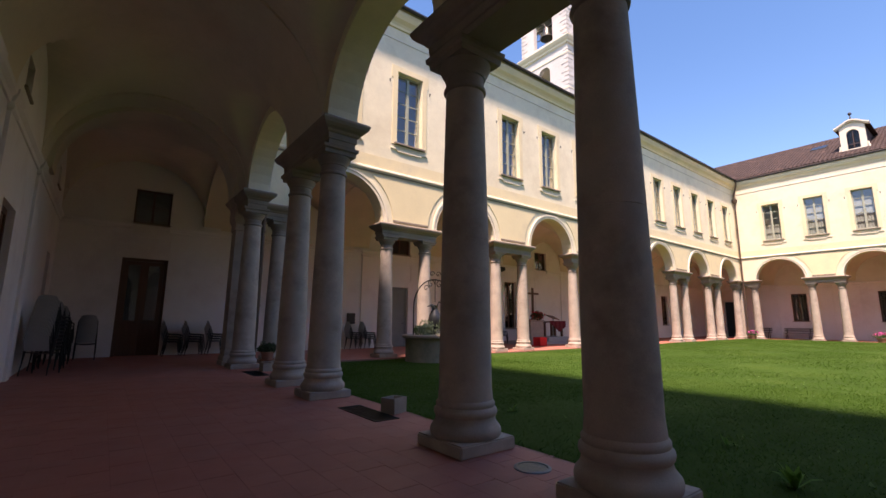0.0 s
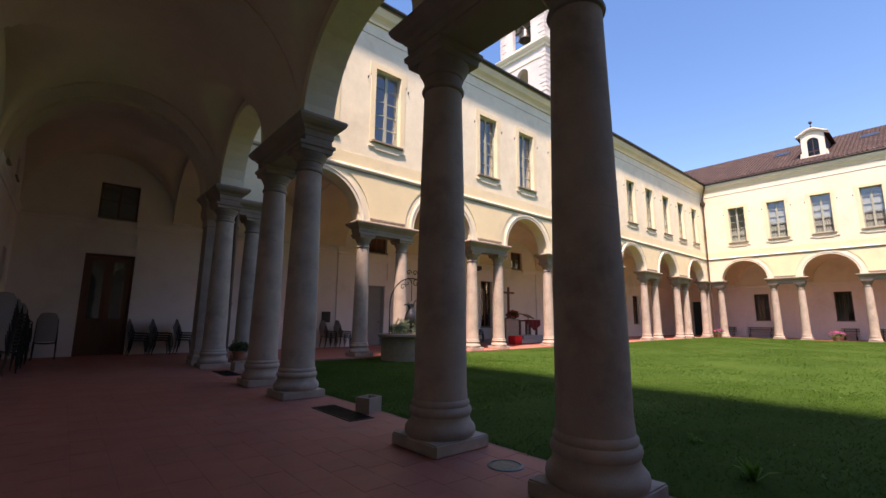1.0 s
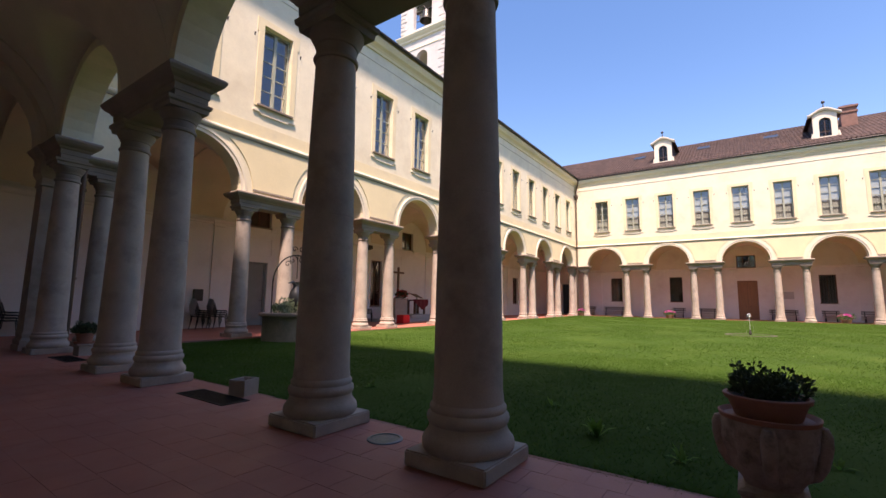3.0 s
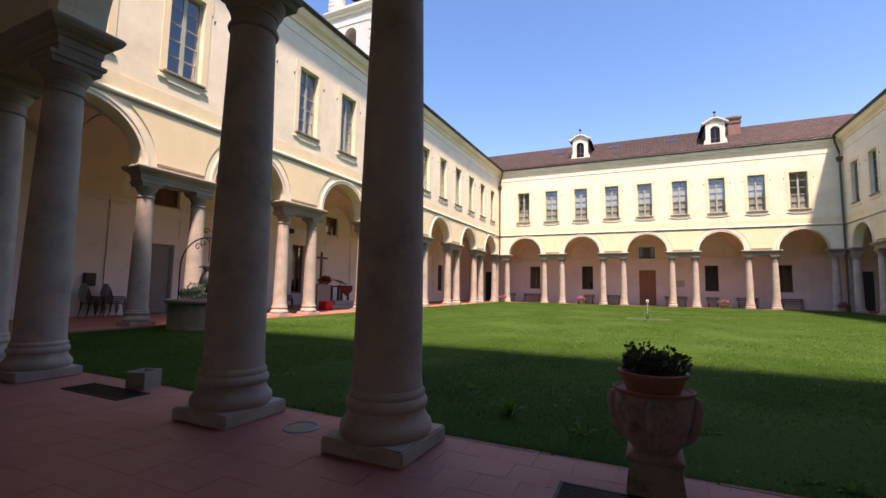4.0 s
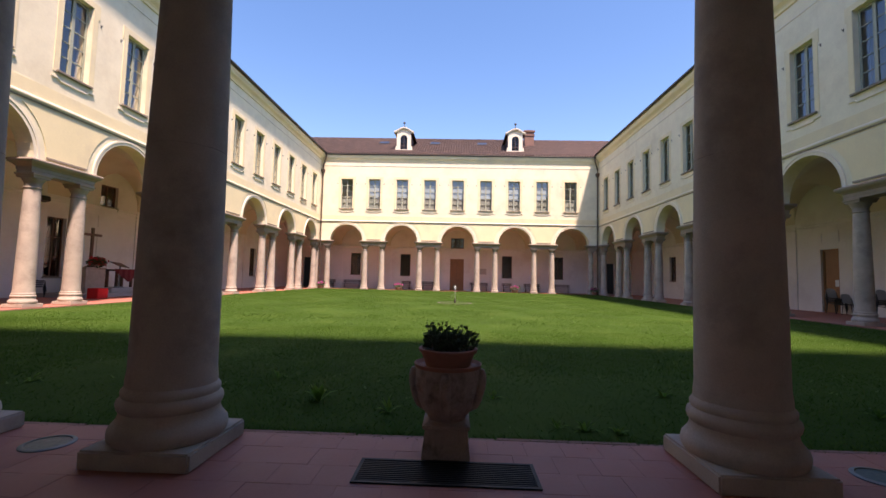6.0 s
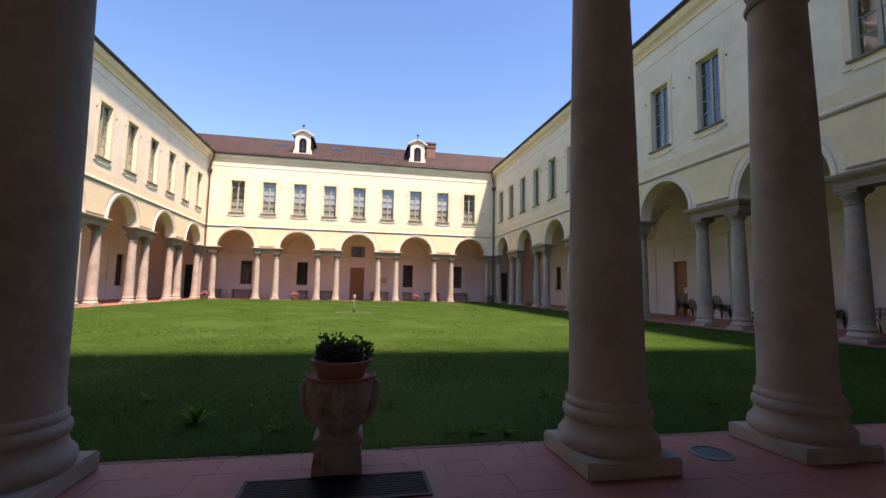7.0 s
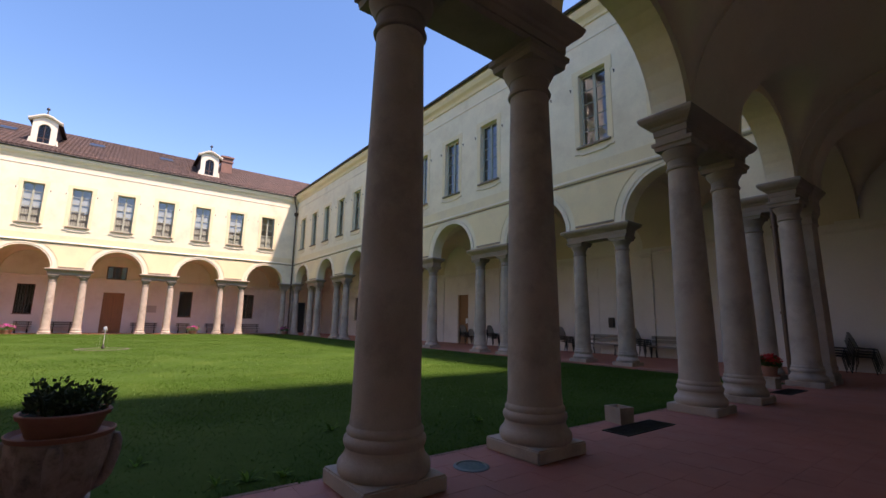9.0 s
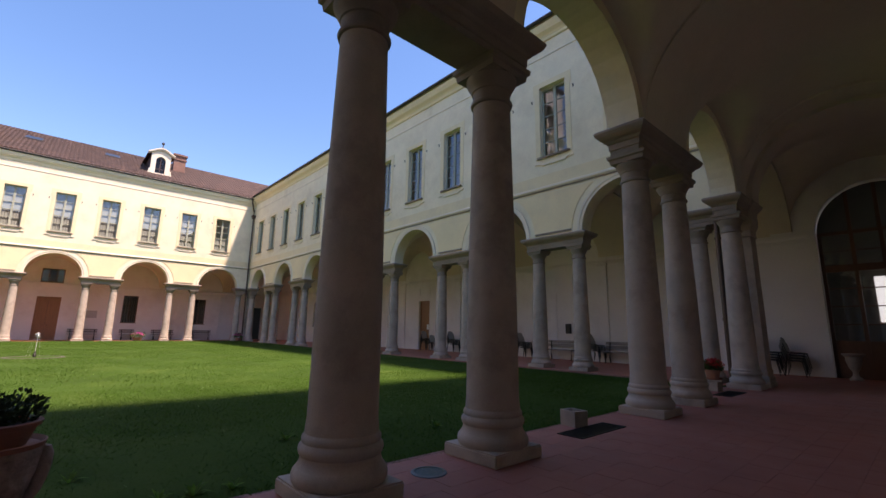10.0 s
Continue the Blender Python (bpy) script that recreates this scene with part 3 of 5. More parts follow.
def facade_window(W, u, dress):
    label = "tall grey-green casement window with stone sill"
    if dress == "blind":
        label += ", grey blind and white curtains"
    elif dress == "curtain":
        label += " and white curtains"
    win = thing("window", label, "window", wing_matrix(W, u) @ Matrix.Translation((0, 0, SILL)), "upper windows", "structure")
    share("surround", kit["surround"], win, label="pale yellow plaster frame band")
    share("sill", kit["sill"], win, label="grey stone sill")
    share("apron", kit["apron"], win)
    for sx in (-1, 1):
        share("shutter_hook", kit["shutter_hook"], win, Matrix.Translation((sx * 0.86, 0, wh - 0.45)), "small dark iron hook")
    sash = share("window_frame", kit["sash"], win, label="grey-green wooden casements")
    cx = (ww - 0.125) / 2 + 0.055
    for sx in (-1, 1):
        for k in range(5):
            tilt = 0.14 * (random.random() - 0.5)
            gl = share("pane", kit["pane"], sash, pose(sx * cx, 0.20, 0.10 + (wh - 0.18) * (k + 0.5) / 5, tilt, 0, tilt))
            gl.visible_shadow = False
    if dress in ("curtain", "blind"):
        share("curtain", kit["curtain"], win, label="white net curtain")
    if dress == "blind":
        share("blind", kit["blind"], win, label="lowered grey blind")


for key, (W, cols, wins, e0, e1) in WINGS.items():
    if key == "west":
        continue
    for i, u in enumerate(wins):
        facade_window(W, u, ("curtain" if i in (0, 8) else "blind") if key == "east" else "")

# closed plain windows on the side that is never seen
W = WINGS["west"][0]
for u in WIN_END:
    facade_window(W, u, "")


# ---- doors and windows of the walks ----
def back_matrix(W, u):
    o, inward = W(u, DEEP, 0), (W(u, 1, 0) - W(u, 0, 0)).normalized()
    along = inward.cross(P(0, 0, 1))
    return Matrix(((along.x, inward.x, 0, o.x), (along.y, inward.y, 0, o.y), (0, 0, 1, o.z), (0, 0, 0, 1)))


def panel_door(W, u0, u1, z1, mat, label, leaves=2, glazed=False, plain=False):
    d = thing("door", label, "door", back_matrix(W, (u0 + u1) / 2), kind="structure")
    w = (u1 - u0) / 2
    bm = bmesh.new()
    for x0, x1, a, b in ((-w, -w + 0.09, 0, z1), (w - 0.09, w, 0, z1), (-w + 0.09, w - 0.09, z1 - 0.09, z1)):
        box(bm, x0, x1, 0.10, 0.22, a, b)
    part("door_frame", bm, mat, d)
    n = leaves
    lw = (2 * w - 0.18) / n
    for i in range(n):
        x0 = -w + 0.09 + lw * i + 0.004
        x1 = x0 + lw - 0.008
        bm = bmesh.new()
        if plain:
            box(bm, x0, x1, 0.13, 0.18, 0.01, z1 - 0.095)
        else:
            low = z1 * 0.32
            for a, b, c, e in ((x0, x0 + 0.11, 0.01, z1 - 0.1), (x1 - 0.11, x1, 0.01, z1 - 0.1), (x0 + 0.11, x1 - 0.11, 0.01, 0.16), (x0 + 0.11, x1 - 0.11, low, low + 0.12), (x0 + 0.11, x1 - 0.11, z1 - 0.22, z1 - 0.1)):
                box(bm, a, b, 0.13, 0.18, c, e)
            box(bm, x0 + 0.105, x1 - 0.105, 0.145, 0.165, 0.15, low + 0.01)
            if not glazed:
                box(bm, x0 + 0.105, x1 - 0.105, 0.145, 0.165, low + 0.11, z1 - 0.2)
        leaf = part("door_leaf", bm, mat, d)
        if glazed:
            bm = bmesh.new()
            box(bm, x0 + 0.105, x1 - 0.105, 0.152, 0.158, low + 0.11, z1 - 0.2)
            part("pane", bm, PANE, leaf)
        bm = bmesh.new()
        hx = x1 - 0.06 if i == 0 else x0 + 0.06
        tube(bm, [(hx, 0.13, 1.05), (hx, 0.08, 1.05), (hx - 0.1 * (1 if i == 0 else -1), 0.08, 1.05)], 0.011, 6)
        part("handle", bm, DARKMETAL, leaf, "dark metal lever handle")
    return d


def barred_window(W, u0, u1, z0, z1, label, cols=2, rows=4, bars=False, glass_on=True):
    d = thing("window", label, "window", back_matrix(W, (u0 + u1) / 2), kind="structure")
    w = (u1 - u0) / 2
    bm = bmesh.new()
    for x0, x1, a, b in ((-w, -w + 0.06, z0, z1), (w - 0.06, w, z0, z1), (-w + 0.06, w - 0.06, z0, z0 + 0.06), (-w + 0.06, w - 0.06, z1 - 0.06, z1)):
        box(bm, x0, x1, 0.14, 0.20, a, b)
    for k in range(1, cols):
        x = -w + 2 * w * k / cols
        box(bm, x - 0.03, x + 0.03, 0.145, 0.195, z0 + 0.06, z1 - 0.06)
    for k in range(1, rows):
        z = z0 + (z1 - z0) * k / rows
        box(bm, -w + 0.06, w - 0.06, 0.15, 0.19, z - 0.015, z + 0.015)
    fr = part("window_frame", bm, DARKWOOD, d)
    for i in range(cols):
        bm = bmesh.new()
        x0, x1 = -w + 2 * w * i / cols + 0.03, -w + 2 * w * (i + 1) / cols - 0.03
        box(bm, x0, x1, 0.168, 0.172, z0 + 0.05, z1 - 0.05)
        part("pane", bm, PANE, fr)
    if bars:
        for k in range(1, 6):
            bm = bmesh.new()
            x = -w + 2 * w * k / 6
            tube(bm, [(x, 0.05, z0), (x, 0.05, z1)], 0.012, 6)
            part("bar", bm, DARKMETAL, d)
    bm = bmesh.new()
    box(bm, -w - 0.05, w + 0.05, -0.04, 0.12, z0 - 0.05, z0 - 0.002, bevel=0.008)
    part("window_sill", bm, GREYSTONE, d)
    return d


WN, WE, WSO, WW = (WINGS[k][0] for k in ("north", "east", "south", "west"))
GREYPAINT = material("grey_door_paint", (0.20, 0.21, 0.20), 0.55, 0.12, 3, 40, 0.1)
panel_door(WN, -2.50, -1.25, 3.10, DARKWOOD, "dark brown glazed double door at the walk's end", glazed=True)
barred_window(WN, -2.34, -1.32, 4.26, 5.40, "dark lunette window above the end door", 2, 2)
panel_door(WN, 7.38, 8.32, 2.68, GREYPAINT, "grey painted plain door in the pink wall", leaves=1, plain=True)
barred_window(WN, 7.35, 8.4, 4.2, 4.95, "low dark window above the grey door", 2, 1)
barred_window(WN, 14.7, 15.6, 0.8, 3.36, "tall dark window with wooden frame", 2, 3)
barred_window(WN, 17.3, 18.35, 4.25, 5.3, "square dark window above the altar", 2, 2)
barred_window(WN, 27.2, 28.1, 1.0, 3.3, "tall dark window in the walk", 2, 3)
barred_window(WN, 32.6, 33.6, 1.0, 3.3, "tall dark window in the walk", 2, 3)
panel_door(WE, -0.68, 0.68, 3.12, OAK, "light brown wooden double door in the pink wall")
barred_window(WE, -0.65, 0.65, 4.2, 5.2, "dark window above the brown door", 3, 2)
for c in (-10.0, -4.96, 5.16, 10.16):
    barred_window(WE, c - 0.5, c + 0.5, 1.35, 3.5, "dark barred window in the pink wall", 2, 3, True)
panel_door(WSO, 17.26, 18.24, 2.92, OAK, "light brown wooden door with a white notice", leaves=1, plain=True)
barred_window(WSO, 31.8, 32.8, 1.35, 3.3, "brown shuttered window in the walk", 2, 3)
for u0, u1 in ((8.9, 10.04), (15.3, 16.1)):
    panel_door(WW, u0, u1, 2.9, DARKWOOD, "dark brown wooden door in the near wall", leaves=2)
for u0, u1 in ((9.0, 9.6), (15.2, 15.8)):
    barred_window(WW, u0, u1, 4.7, 5.25, "small dark lunette window", 1, 2)

# white notice on the south door
bm = bmesh.new()
box(bm, -0.10, 0.10, -0.004, 0.0, -0.15, 0.15)
PAPER = material("white_paper", (0.8, 0.8, 0.78), 0.8, 0.03, 4, 40, 0.0)
notice = mesh_object("notice", bm, PAPER)
notice.matrix_basis = back_matrix(WSO, 17.75) @ Matrix.Translation((0.22, 0.126, 1.35))
tagged(notice, "white paper notice on the wooden door", "notice")

# great arched glass door at the south end of the near walk
AC, AR, ASPR = -2.26, 1.40, 4.25
bm = bmesh.new()
n = 24
rows = []
for i in range(n + 1):
    a = math.pi * i / n
    u, z = AC - AR * math.cos(a), ASPR + AR * math.sin(a)
    rows.append([bm.verts.new(WSO(u, v, zz)) for v, zz in ((DEEP, z), (DEEP, 5.66), (OUTER, 5.66), (OUTER, z))])
for p, q in zip(rows, rows[1:]):
    for k in (0, 2, 3):
        bm.faces.new((p[k], q[k], q[(k + 1) % 4], p[(k + 1) % 4]))
tagged(mesh_object("wall_south_arch", bm, PINK), "plastered wall over the arched door", "wall", kind="structure")
gd = thing("door", "tall arched dark wooden door with glass panes", "door", back_matrix(WSO, AC), kind="structure")
bm = bmesh.new()
for x in (-1.34, -0.62, 0.0, 0.62, 1.34):
    hgt = ASPR + math.sqrt(max(0, 1.34 ** 2 - x * x)) if abs(x) < 1.3 else ASPR
    box(bm, x - 0.045, x + 0.045, 0.16, 0.24, 0.0, hgt)
for z in (0.0, 0.95, 3.05, 3.15, 4.16):
    for a, b in ((-1.295, -0.665), (-0.575, -0.045), (0.045, 0.575), (0.665, 1.295)):
        box(bm, a, b, 0.165, 0.235, z, z + 0.10)
for z in (1.5, 2.02, 2.54, 3.65):
    for a, b in ((-1.295, -0.665), (-0.575, -0.045), (0.045, 0.575), (0.665, 1.295)):
        box(bm, a, b, 0.18, 0.22, z, z + 0.03)
frame_part = part("door_frame", bm, DARKWOOD, gd)
bm = bmesh.new()
for a, b in ((-1.295, -0.665), (-0.575, -0.045), (0.045, 0.575), (0.665, 1.295)):
    box(bm, a, b, 0.18, 0.22, 0.10, 0.95)
part("door_panel", bm, DARKWOOD, gd)
for a, b in ((-1.295, -0.665), (-0.575, -0.045), (0.045, 0.575), (0.665, 1.295)):
    bm = bmesh.new()
    box(bm, a, b, 0.197, 0.203, 1.05, 4.16)
    part("pane", bm, PANE, frame_part)
bm = bmesh.new()
vs = [bm.verts.new(P(1.34 * math.cos(math.pi * i / 20), 0.2, ASPR + 1.34 * math.sin(math.pi * i / 20))) for i in range(21)]
bm.faces.new(vs)
part("fanlight", bm, PANE, frame_part)
# daylight seen through the room behind the arched door
DAY = bpy.data.materials.new("daylight_outside")
DAY.use_nodes = True
DAY.node_tree.nodes["Principled BSDF"].inputs["Emission Color"].default_value = (0.85, 0.93, 1.0, 1)
DAY.node_tree.nodes["Principled BSDF"].inputs["Emission Strength"].default_value = 0.6
bm = bmesh.new()
box(bm, -2.60, -1.88, OUTER + 1.40, OUTER + 1.44, 1.62, 3.02, WSO)
tagged(mesh_object("backdrop", bm, DAY), "daylight in a far window behind the arched door", "backdrop", kind="structure")

# pilasters, imposts and painted panels on the back walls
for key, (W, cols, wins, e0, e1) in WINGS.items():
    wall = bpy.data.objects["wall_" + key + "_back"]
    for u in cols:
        if any(h[0] - 0.25 < u < h[1] + 0.25 and h[2] < 4 for h in HOLES[key]):
            continue
        bm = bmesh.new()
        box(bm, u - 0.20, u + 0.20, DEEP - 0.05, DEEP + 0.02, 0.0, 3.93, W)
        loft_rect(bm, u - 0.20, u + 0.20, DEEP - 0.05, DEEP + 0.01, [(3.932, 0.0), (3.97, 0.03), (4.01, 0.03), (4.07, 0.015), (4.13, 0.05), (4.19, 0.07), (4.24, 0.07)], W)
        part("pilaster", bm, PINK, wall)
    holes = sorted((h[0], h[1]) for h in HOLES[key] if h[2] < 4.3 and h[3] > 4.0)
    spans, at = [], e0 - DEEP
    for a, b in holes:
        spans.append((at, a))
        at = b
    spans.append((at, e1 + DEEP))
    for a, b in spans:
        if b - a < 0.1:
            continue
        bm = bmesh.new()
        extrude_profile(bm, [(DEEP + 0.01, 4.03), (DEEP - 0.03, 4.04), (DEEP - 0.04, 4.11), (DEEP - 0.09, 4.17), (DEEP - 0.10, 4.23), (DEEP + 0.01, 4.24)], a + 0.003, b - 0.003, W)
        part("impost", bm, PINK, wall, "moulded plaster impost band")


def wall_frame(W, u0, u1, z0, z1, parent):
    bm = bmesh.new()
    for a, b, c, d in ((u0, u0 + 0.05, z0, z1), (u1 - 0.05, u1, z0, z1), (u0 + 0.05, u1 - 0.05, z0, z0 + 0.05), (u0 + 0.05, u1 - 0.05, z1 - 0.05, z1)):
        box(bm, a, b, DEEP - 0.025, DEEP + 0.01, c, d, W)
    part("panel_frame", bm, PINK, parent, "thin plaster panel frame")


for W, key, frames in ((WN, "north", ((7.2, 8.5, 2.95, 3.75), (16.2, 17.3, 0.1, 2.95), (16.2, 17.3, 3.15, 3.8), (-2.75, -1.2, 3.3, 3.85))),
                       (WSO, "south", ((7.45, 8.4, 0.05, 2.95), (7.5, 8.4, 3.2, 3.75), (17.2, 18.2, 3.2, 3.75), (10.6, 11.6, 3.2, 3.75)))):
    for f in frames:
        wall_frame(W, *f, bpy.data.objects["wall_" + key + "_back"])

# small fixtures on the back walls
for W, u, z, w, h, lab in ((WN, 5.45, 1.24, 0.34, 0.44, "small black control box on the pink wall"), (WSO, 7.75, 1.32, 0.24, 0.42, "small black box on the pale wall panel")):
    bm = bmesh.new()
    box(bm, -w / 2, w / 2, -0.12, 0.0, -h / 2, h / 2, bevel=0.012)
    b2 = mesh_object("control_box", bm, DARKMETAL)
    b2.matrix_basis = back_matrix(W, u) @ Matrix.Translation((0, -0.002, z))
    tagged(b2, lab, "control box")
bm = bmesh.new()
box(bm, -0.42, 0.42, -0.03, 0.0, -0.28, 0.28, bevel=0.006)
pl = mesh_object("plaque", bm, material("plaque_stone", (0.50, 0.45, 0.42), 0.6, 0.08, 4, 40, 0.1))
pl.matrix_basis = back_matrix(WE, -2.5) @ Matrix.Translation((0, -0.002, 1.93))
tagged(pl, "grey stone plaque on the pink wall", "plaque")
bm = bmesh.new()
box(bm, -0.32, 0.32, -0.30, -0.02, -0.10, 0.10, bevel=0.02)
sp = mesh_object("loudspeaker", bm, DARKMETAL)
sp.matrix_basis = back_matrix(WN, 14.2) @ Matrix.Translation((0, 0.02, 3.98)) @ pose(0, 0, 0, -12, 0, 0)
tagged(sp, "black column loudspeaker fixed high on the wall", "loudspeaker")

# ---- downpipes ----
for cx, sx in ((0, 1), (XF, -1)):
    for cy, sy in ((-YS, 1), (YS, -1)):
        d = thing("downpipe", "brown metal downpipe with hopper in the courtyard corner", "downpipe", group="downpipes")
        x, y = cx + sx * (T + 0.16), cy + sy * (T + 0.16)
        bm = bmesh.new()
        tube(bm, [(cx + sx * (T + 0.50), cy + sy * (T + 0.50), 12.05), (cx + sx * (T + 0.46), cy + sy * (T + 0.46), 11.8), (x, y, 11.1), (x, y, 10.75)], 0.065, 10)
        part("elbow", bm, PIPE, d, smooth=True)
        bm = bmesh.new()
        loft_rect(bm, x - 0.13, x + 0.13, y - 0.13, y + 0.13, [(10.45, -0.05), (10.55, 0.0), (10.74, 0.02), (10.76, 0.02)])
        part("hopper", bm, PIPE, d)
        bm = bmesh.new()
        tube(bm, [(x, y, 10.46), (x, y, -0.02)], 0.06, 12)
        part("pipe", bm, PIPE, d, smooth=True)
        for z in (1.5, 3.5, 5.7, 8.3):
            bm = bmesh.new()
            tube(bm, [(x, y, z), (x, y, z + 0.05)], 0.078, 12)
            part("bracket", bm, PIPE, d)

# ---- dormers, chimney, skylights ----
BRICK = material("old_brick", (0.22, 0.12, 0.09), 0.9, 0.25, 4, 20, 0.4, stain=(0.45, 0.36, 0.30), stain_amount=0.5)


def dormer(y0):
    d = thing("dormer", "cream plastered dormer with arched window, curved gable and finial", "dormer", group="roof dormers")
    fx, z0 = 36.75, 12.75
    bm = bmesh.new()
    n, r = 14, 0.33
    zs = z0 + 1.36
    for s in (-1, 1):
        box(bm, fx, fx + 0.2, y0 + s * r if s > 0 else y0 - 0.66, y0 + 0.66 if s > 0 else y0 - r, z0, zs + r + 0.22)
    box(bm, fx, fx + 0.2, y0 - r, y0 + r, z0, z0 + 0.32)
    rows = []
    for i in range(n + 1):
        a = math.pi * i / n
        rows.append([bm.verts.new(P(x, y0 - r * math.cos(a), z)) for x, z in ((fx, zs + r * math.sin(a)), (fx, zs + r + 0.22), (fx + 0.2, zs + r + 0.22), (fx + 0.2, zs + r * math.sin(a)))])
    for p, q in zip(rows, rows[1:]):
        for k in range(4):
            bm.faces.new((p[k], q[k], q[(k + 1) % 4], p[(k + 1) % 4]))
    part("front", bm, CREAM, d, "cream plaster front")
    bm = bmesh.new()
    box(bm, fx - 0.08, fx + 0.1, y0 - 0.85, y0 + 0.85, z0 - 0.12, z0 - 0.002, bevel=0.02)
    for s in (-1, 1):
        pts = [(fx + 0.06, y0 + s * (0.70 + 0.16 * (1 - k / 6) ** 2), z0 + 0.62 * k / 6) for k in range(7)]
        tube(bm, pts, 0.07, 8)
    part("base", bm, CREAM, d)
    bm = bmesh.new()
    gable = []
    for i in range(25):
        f = -1 + 2 * i / 24
        gable.append((y0 + 0.92 * f, zs + r + 0.22 + 0.40 * math.cos(f * math.pi / 2) ** 1.6))
    for (ya, za), (yb, zb) in zip(gable, gable[1:]):
        for x0, x1, a, b in ((fx - 0.16, fx + 0.2, 0.0, 0.09), (fx - 0.09, fx + 0.2, -0.08, 0.0)):
            q = [bm.verts.new(P(x, y, z)) for x in (x0, x1) for y, z in ((ya, za + a), (yb, zb + a), (yb, zb + b), (ya, za + b))]
            for f in ((0, 1, 2, 3), (7, 6, 5, 4), (0, 4, 5, 1), (3, 2, 6, 7)):
                bm.faces.new([q[k] for k in f])
    vs = [bm.verts.new(P(fx + 0.05, y, z)) for y, z in gable]
    bm.faces.new(vs)
    part("gable", bm, CREAM, d, "curved cream gable moulding")
    bm = bmesh.new()
    back = fx + 3.6
    a = [bm.verts.new(P(fx + 0.2, y, z)) for y, z in gable]
    b = [bm.verts.new(P(back, y, z)) for y, z in gable]
    for i in range(24):
        bm.faces.new((a[i], a[i + 1], b[i + 1], b[i]))
    for s in (-1, 1):
        bm.faces.new([bm.verts.new(P(x, y0 + s * 0.64, z)) for x, z in ((fx + 0.2, z0 - 0.2), (back, z0 + 1.7), (back, zs + r + 0.22), (fx + 0.2, zs + r + 0.22))])
    part("roof", bm, ROOF, d, "dark tiled dormer roof and cheeks")
    bm = bmesh.new()
    box(bm, fx + 0.13, fx + 0.16, y0 - 0.34, y0 + 0.34, z0 + 0.30, zs + r)
    part("pane", bm, DORMER_GLASS, d)
    bm = bmesh.new()
    box(bm, fx + 0.09, fx + 0.125, y0 - 0.02, y0 + 0.02, z0 + 0.32, zs + r)
    box(bm, fx + 0.095, fx + 0.125, y0 - r, y0 + r, z0 + 0.66, z0 + 0.70)
    box(bm, fx + 0.3, fx + 0.32, y0 - 0.6, y0 + 0.6, z0, zs + r)
    part("window_frame", bm, DARKWOOD, d)
    bm = bmesh.new()
    zt = zs + r + 0.22 + 0.40
    lathe(bm, [(0.12, zt), (0.12, zt + 0.06), (0.05, zt + 0.10), (0.035, zt + 0.24), (0.06, zt + 0.27), (0.03, zt + 0.32), (0.025, zt + 0.42), (0.09, zt + 0.47), (0.115, zt + 0.54), (0.09, zt + 0.61), (0.02, zt + 0.66)], 14, (fx + 0.08, y0))
    part("finial", bm, DARKMETAL, d, "dark ball finial", True)


dormer(5.2)
dormer(-5.15)
ch = thing("chimney", "weathered brick chimney on the tiled roof", "chimney")
bm = bmesh.new()
loft_rect(bm, 39.6, 40.4, -7.35, -6.45, [(13.6, 0.0), (15.45, 0.0), (15.47, 0.06), (15.6, 0.06), (15.62, 0.0), (15.85, 0.0), (15.87, 0.10), (16.0, 0.10)])
part("shaft", bm, BRICK, ch)
bm = bmesh.new()
box(bm, 39.7, 40.3, -7.2, -6.6, 16.0, 16.1, bevel=0.02)
part("cap", bm, ROOF, ch)
for y0 in (7.6, 2.45, -2.25):
    s = thing("skylight", "flat glazed skylight in the tiled roof", "skylight", group="skylights")
    for nm, g0, g1, m, h in (("skylight_frame", 0.0, 0.75, DARKMETAL, 0.10), ("pane", 0.06, 0.69, PANE, 0.115)):
        bm = bmesh.new()
        x0, x1 = 39.6 + g0, 39.6 + g1 + 0.2
        q = []
        for hh in (-0.05, h):
            q += [bm.verts.new(P(x, y, EZ + 0.5 * (x - (XF - EAVE)) + hh)) for x, y in ((x0, y0 - 0.5 + g0), (x1, y0 - 0.5 + g0), (x1, y0 + 0.5 - g0), (x0, y0 + 0.5 - g0))]
        for f in ((3, 2, 1, 0), (4, 5, 6, 7), (0, 1, 5, 4), (1, 2, 6, 5), (2, 3, 7, 6), (3, 0, 4, 7)):
            bm.faces.new([q[i] for i in f])
        part(nm, bm, m, s)

# ---- bell tower behind the north wing ----
TOWER = material("tower_plaster", (0.60, 0.57, 0.54), 0.9, 0.08, 0.6, 10, 0.25, stain=(0.42, 0.39, 0.36), stain_amount=0.6, stain_scale=0.5)
tw = thing("bell_tower", "white plastered bell tower with quoins, cornice and open belfry", "bell tower")
tx0, tx1, ty0, ty1 = 31.7, 37.7, 24.3, 30.3
tcx, tcy = (tx0 + tx1) / 2, (ty0 + ty1) / 2
bm = bmesh.new()
ZC = 29.3


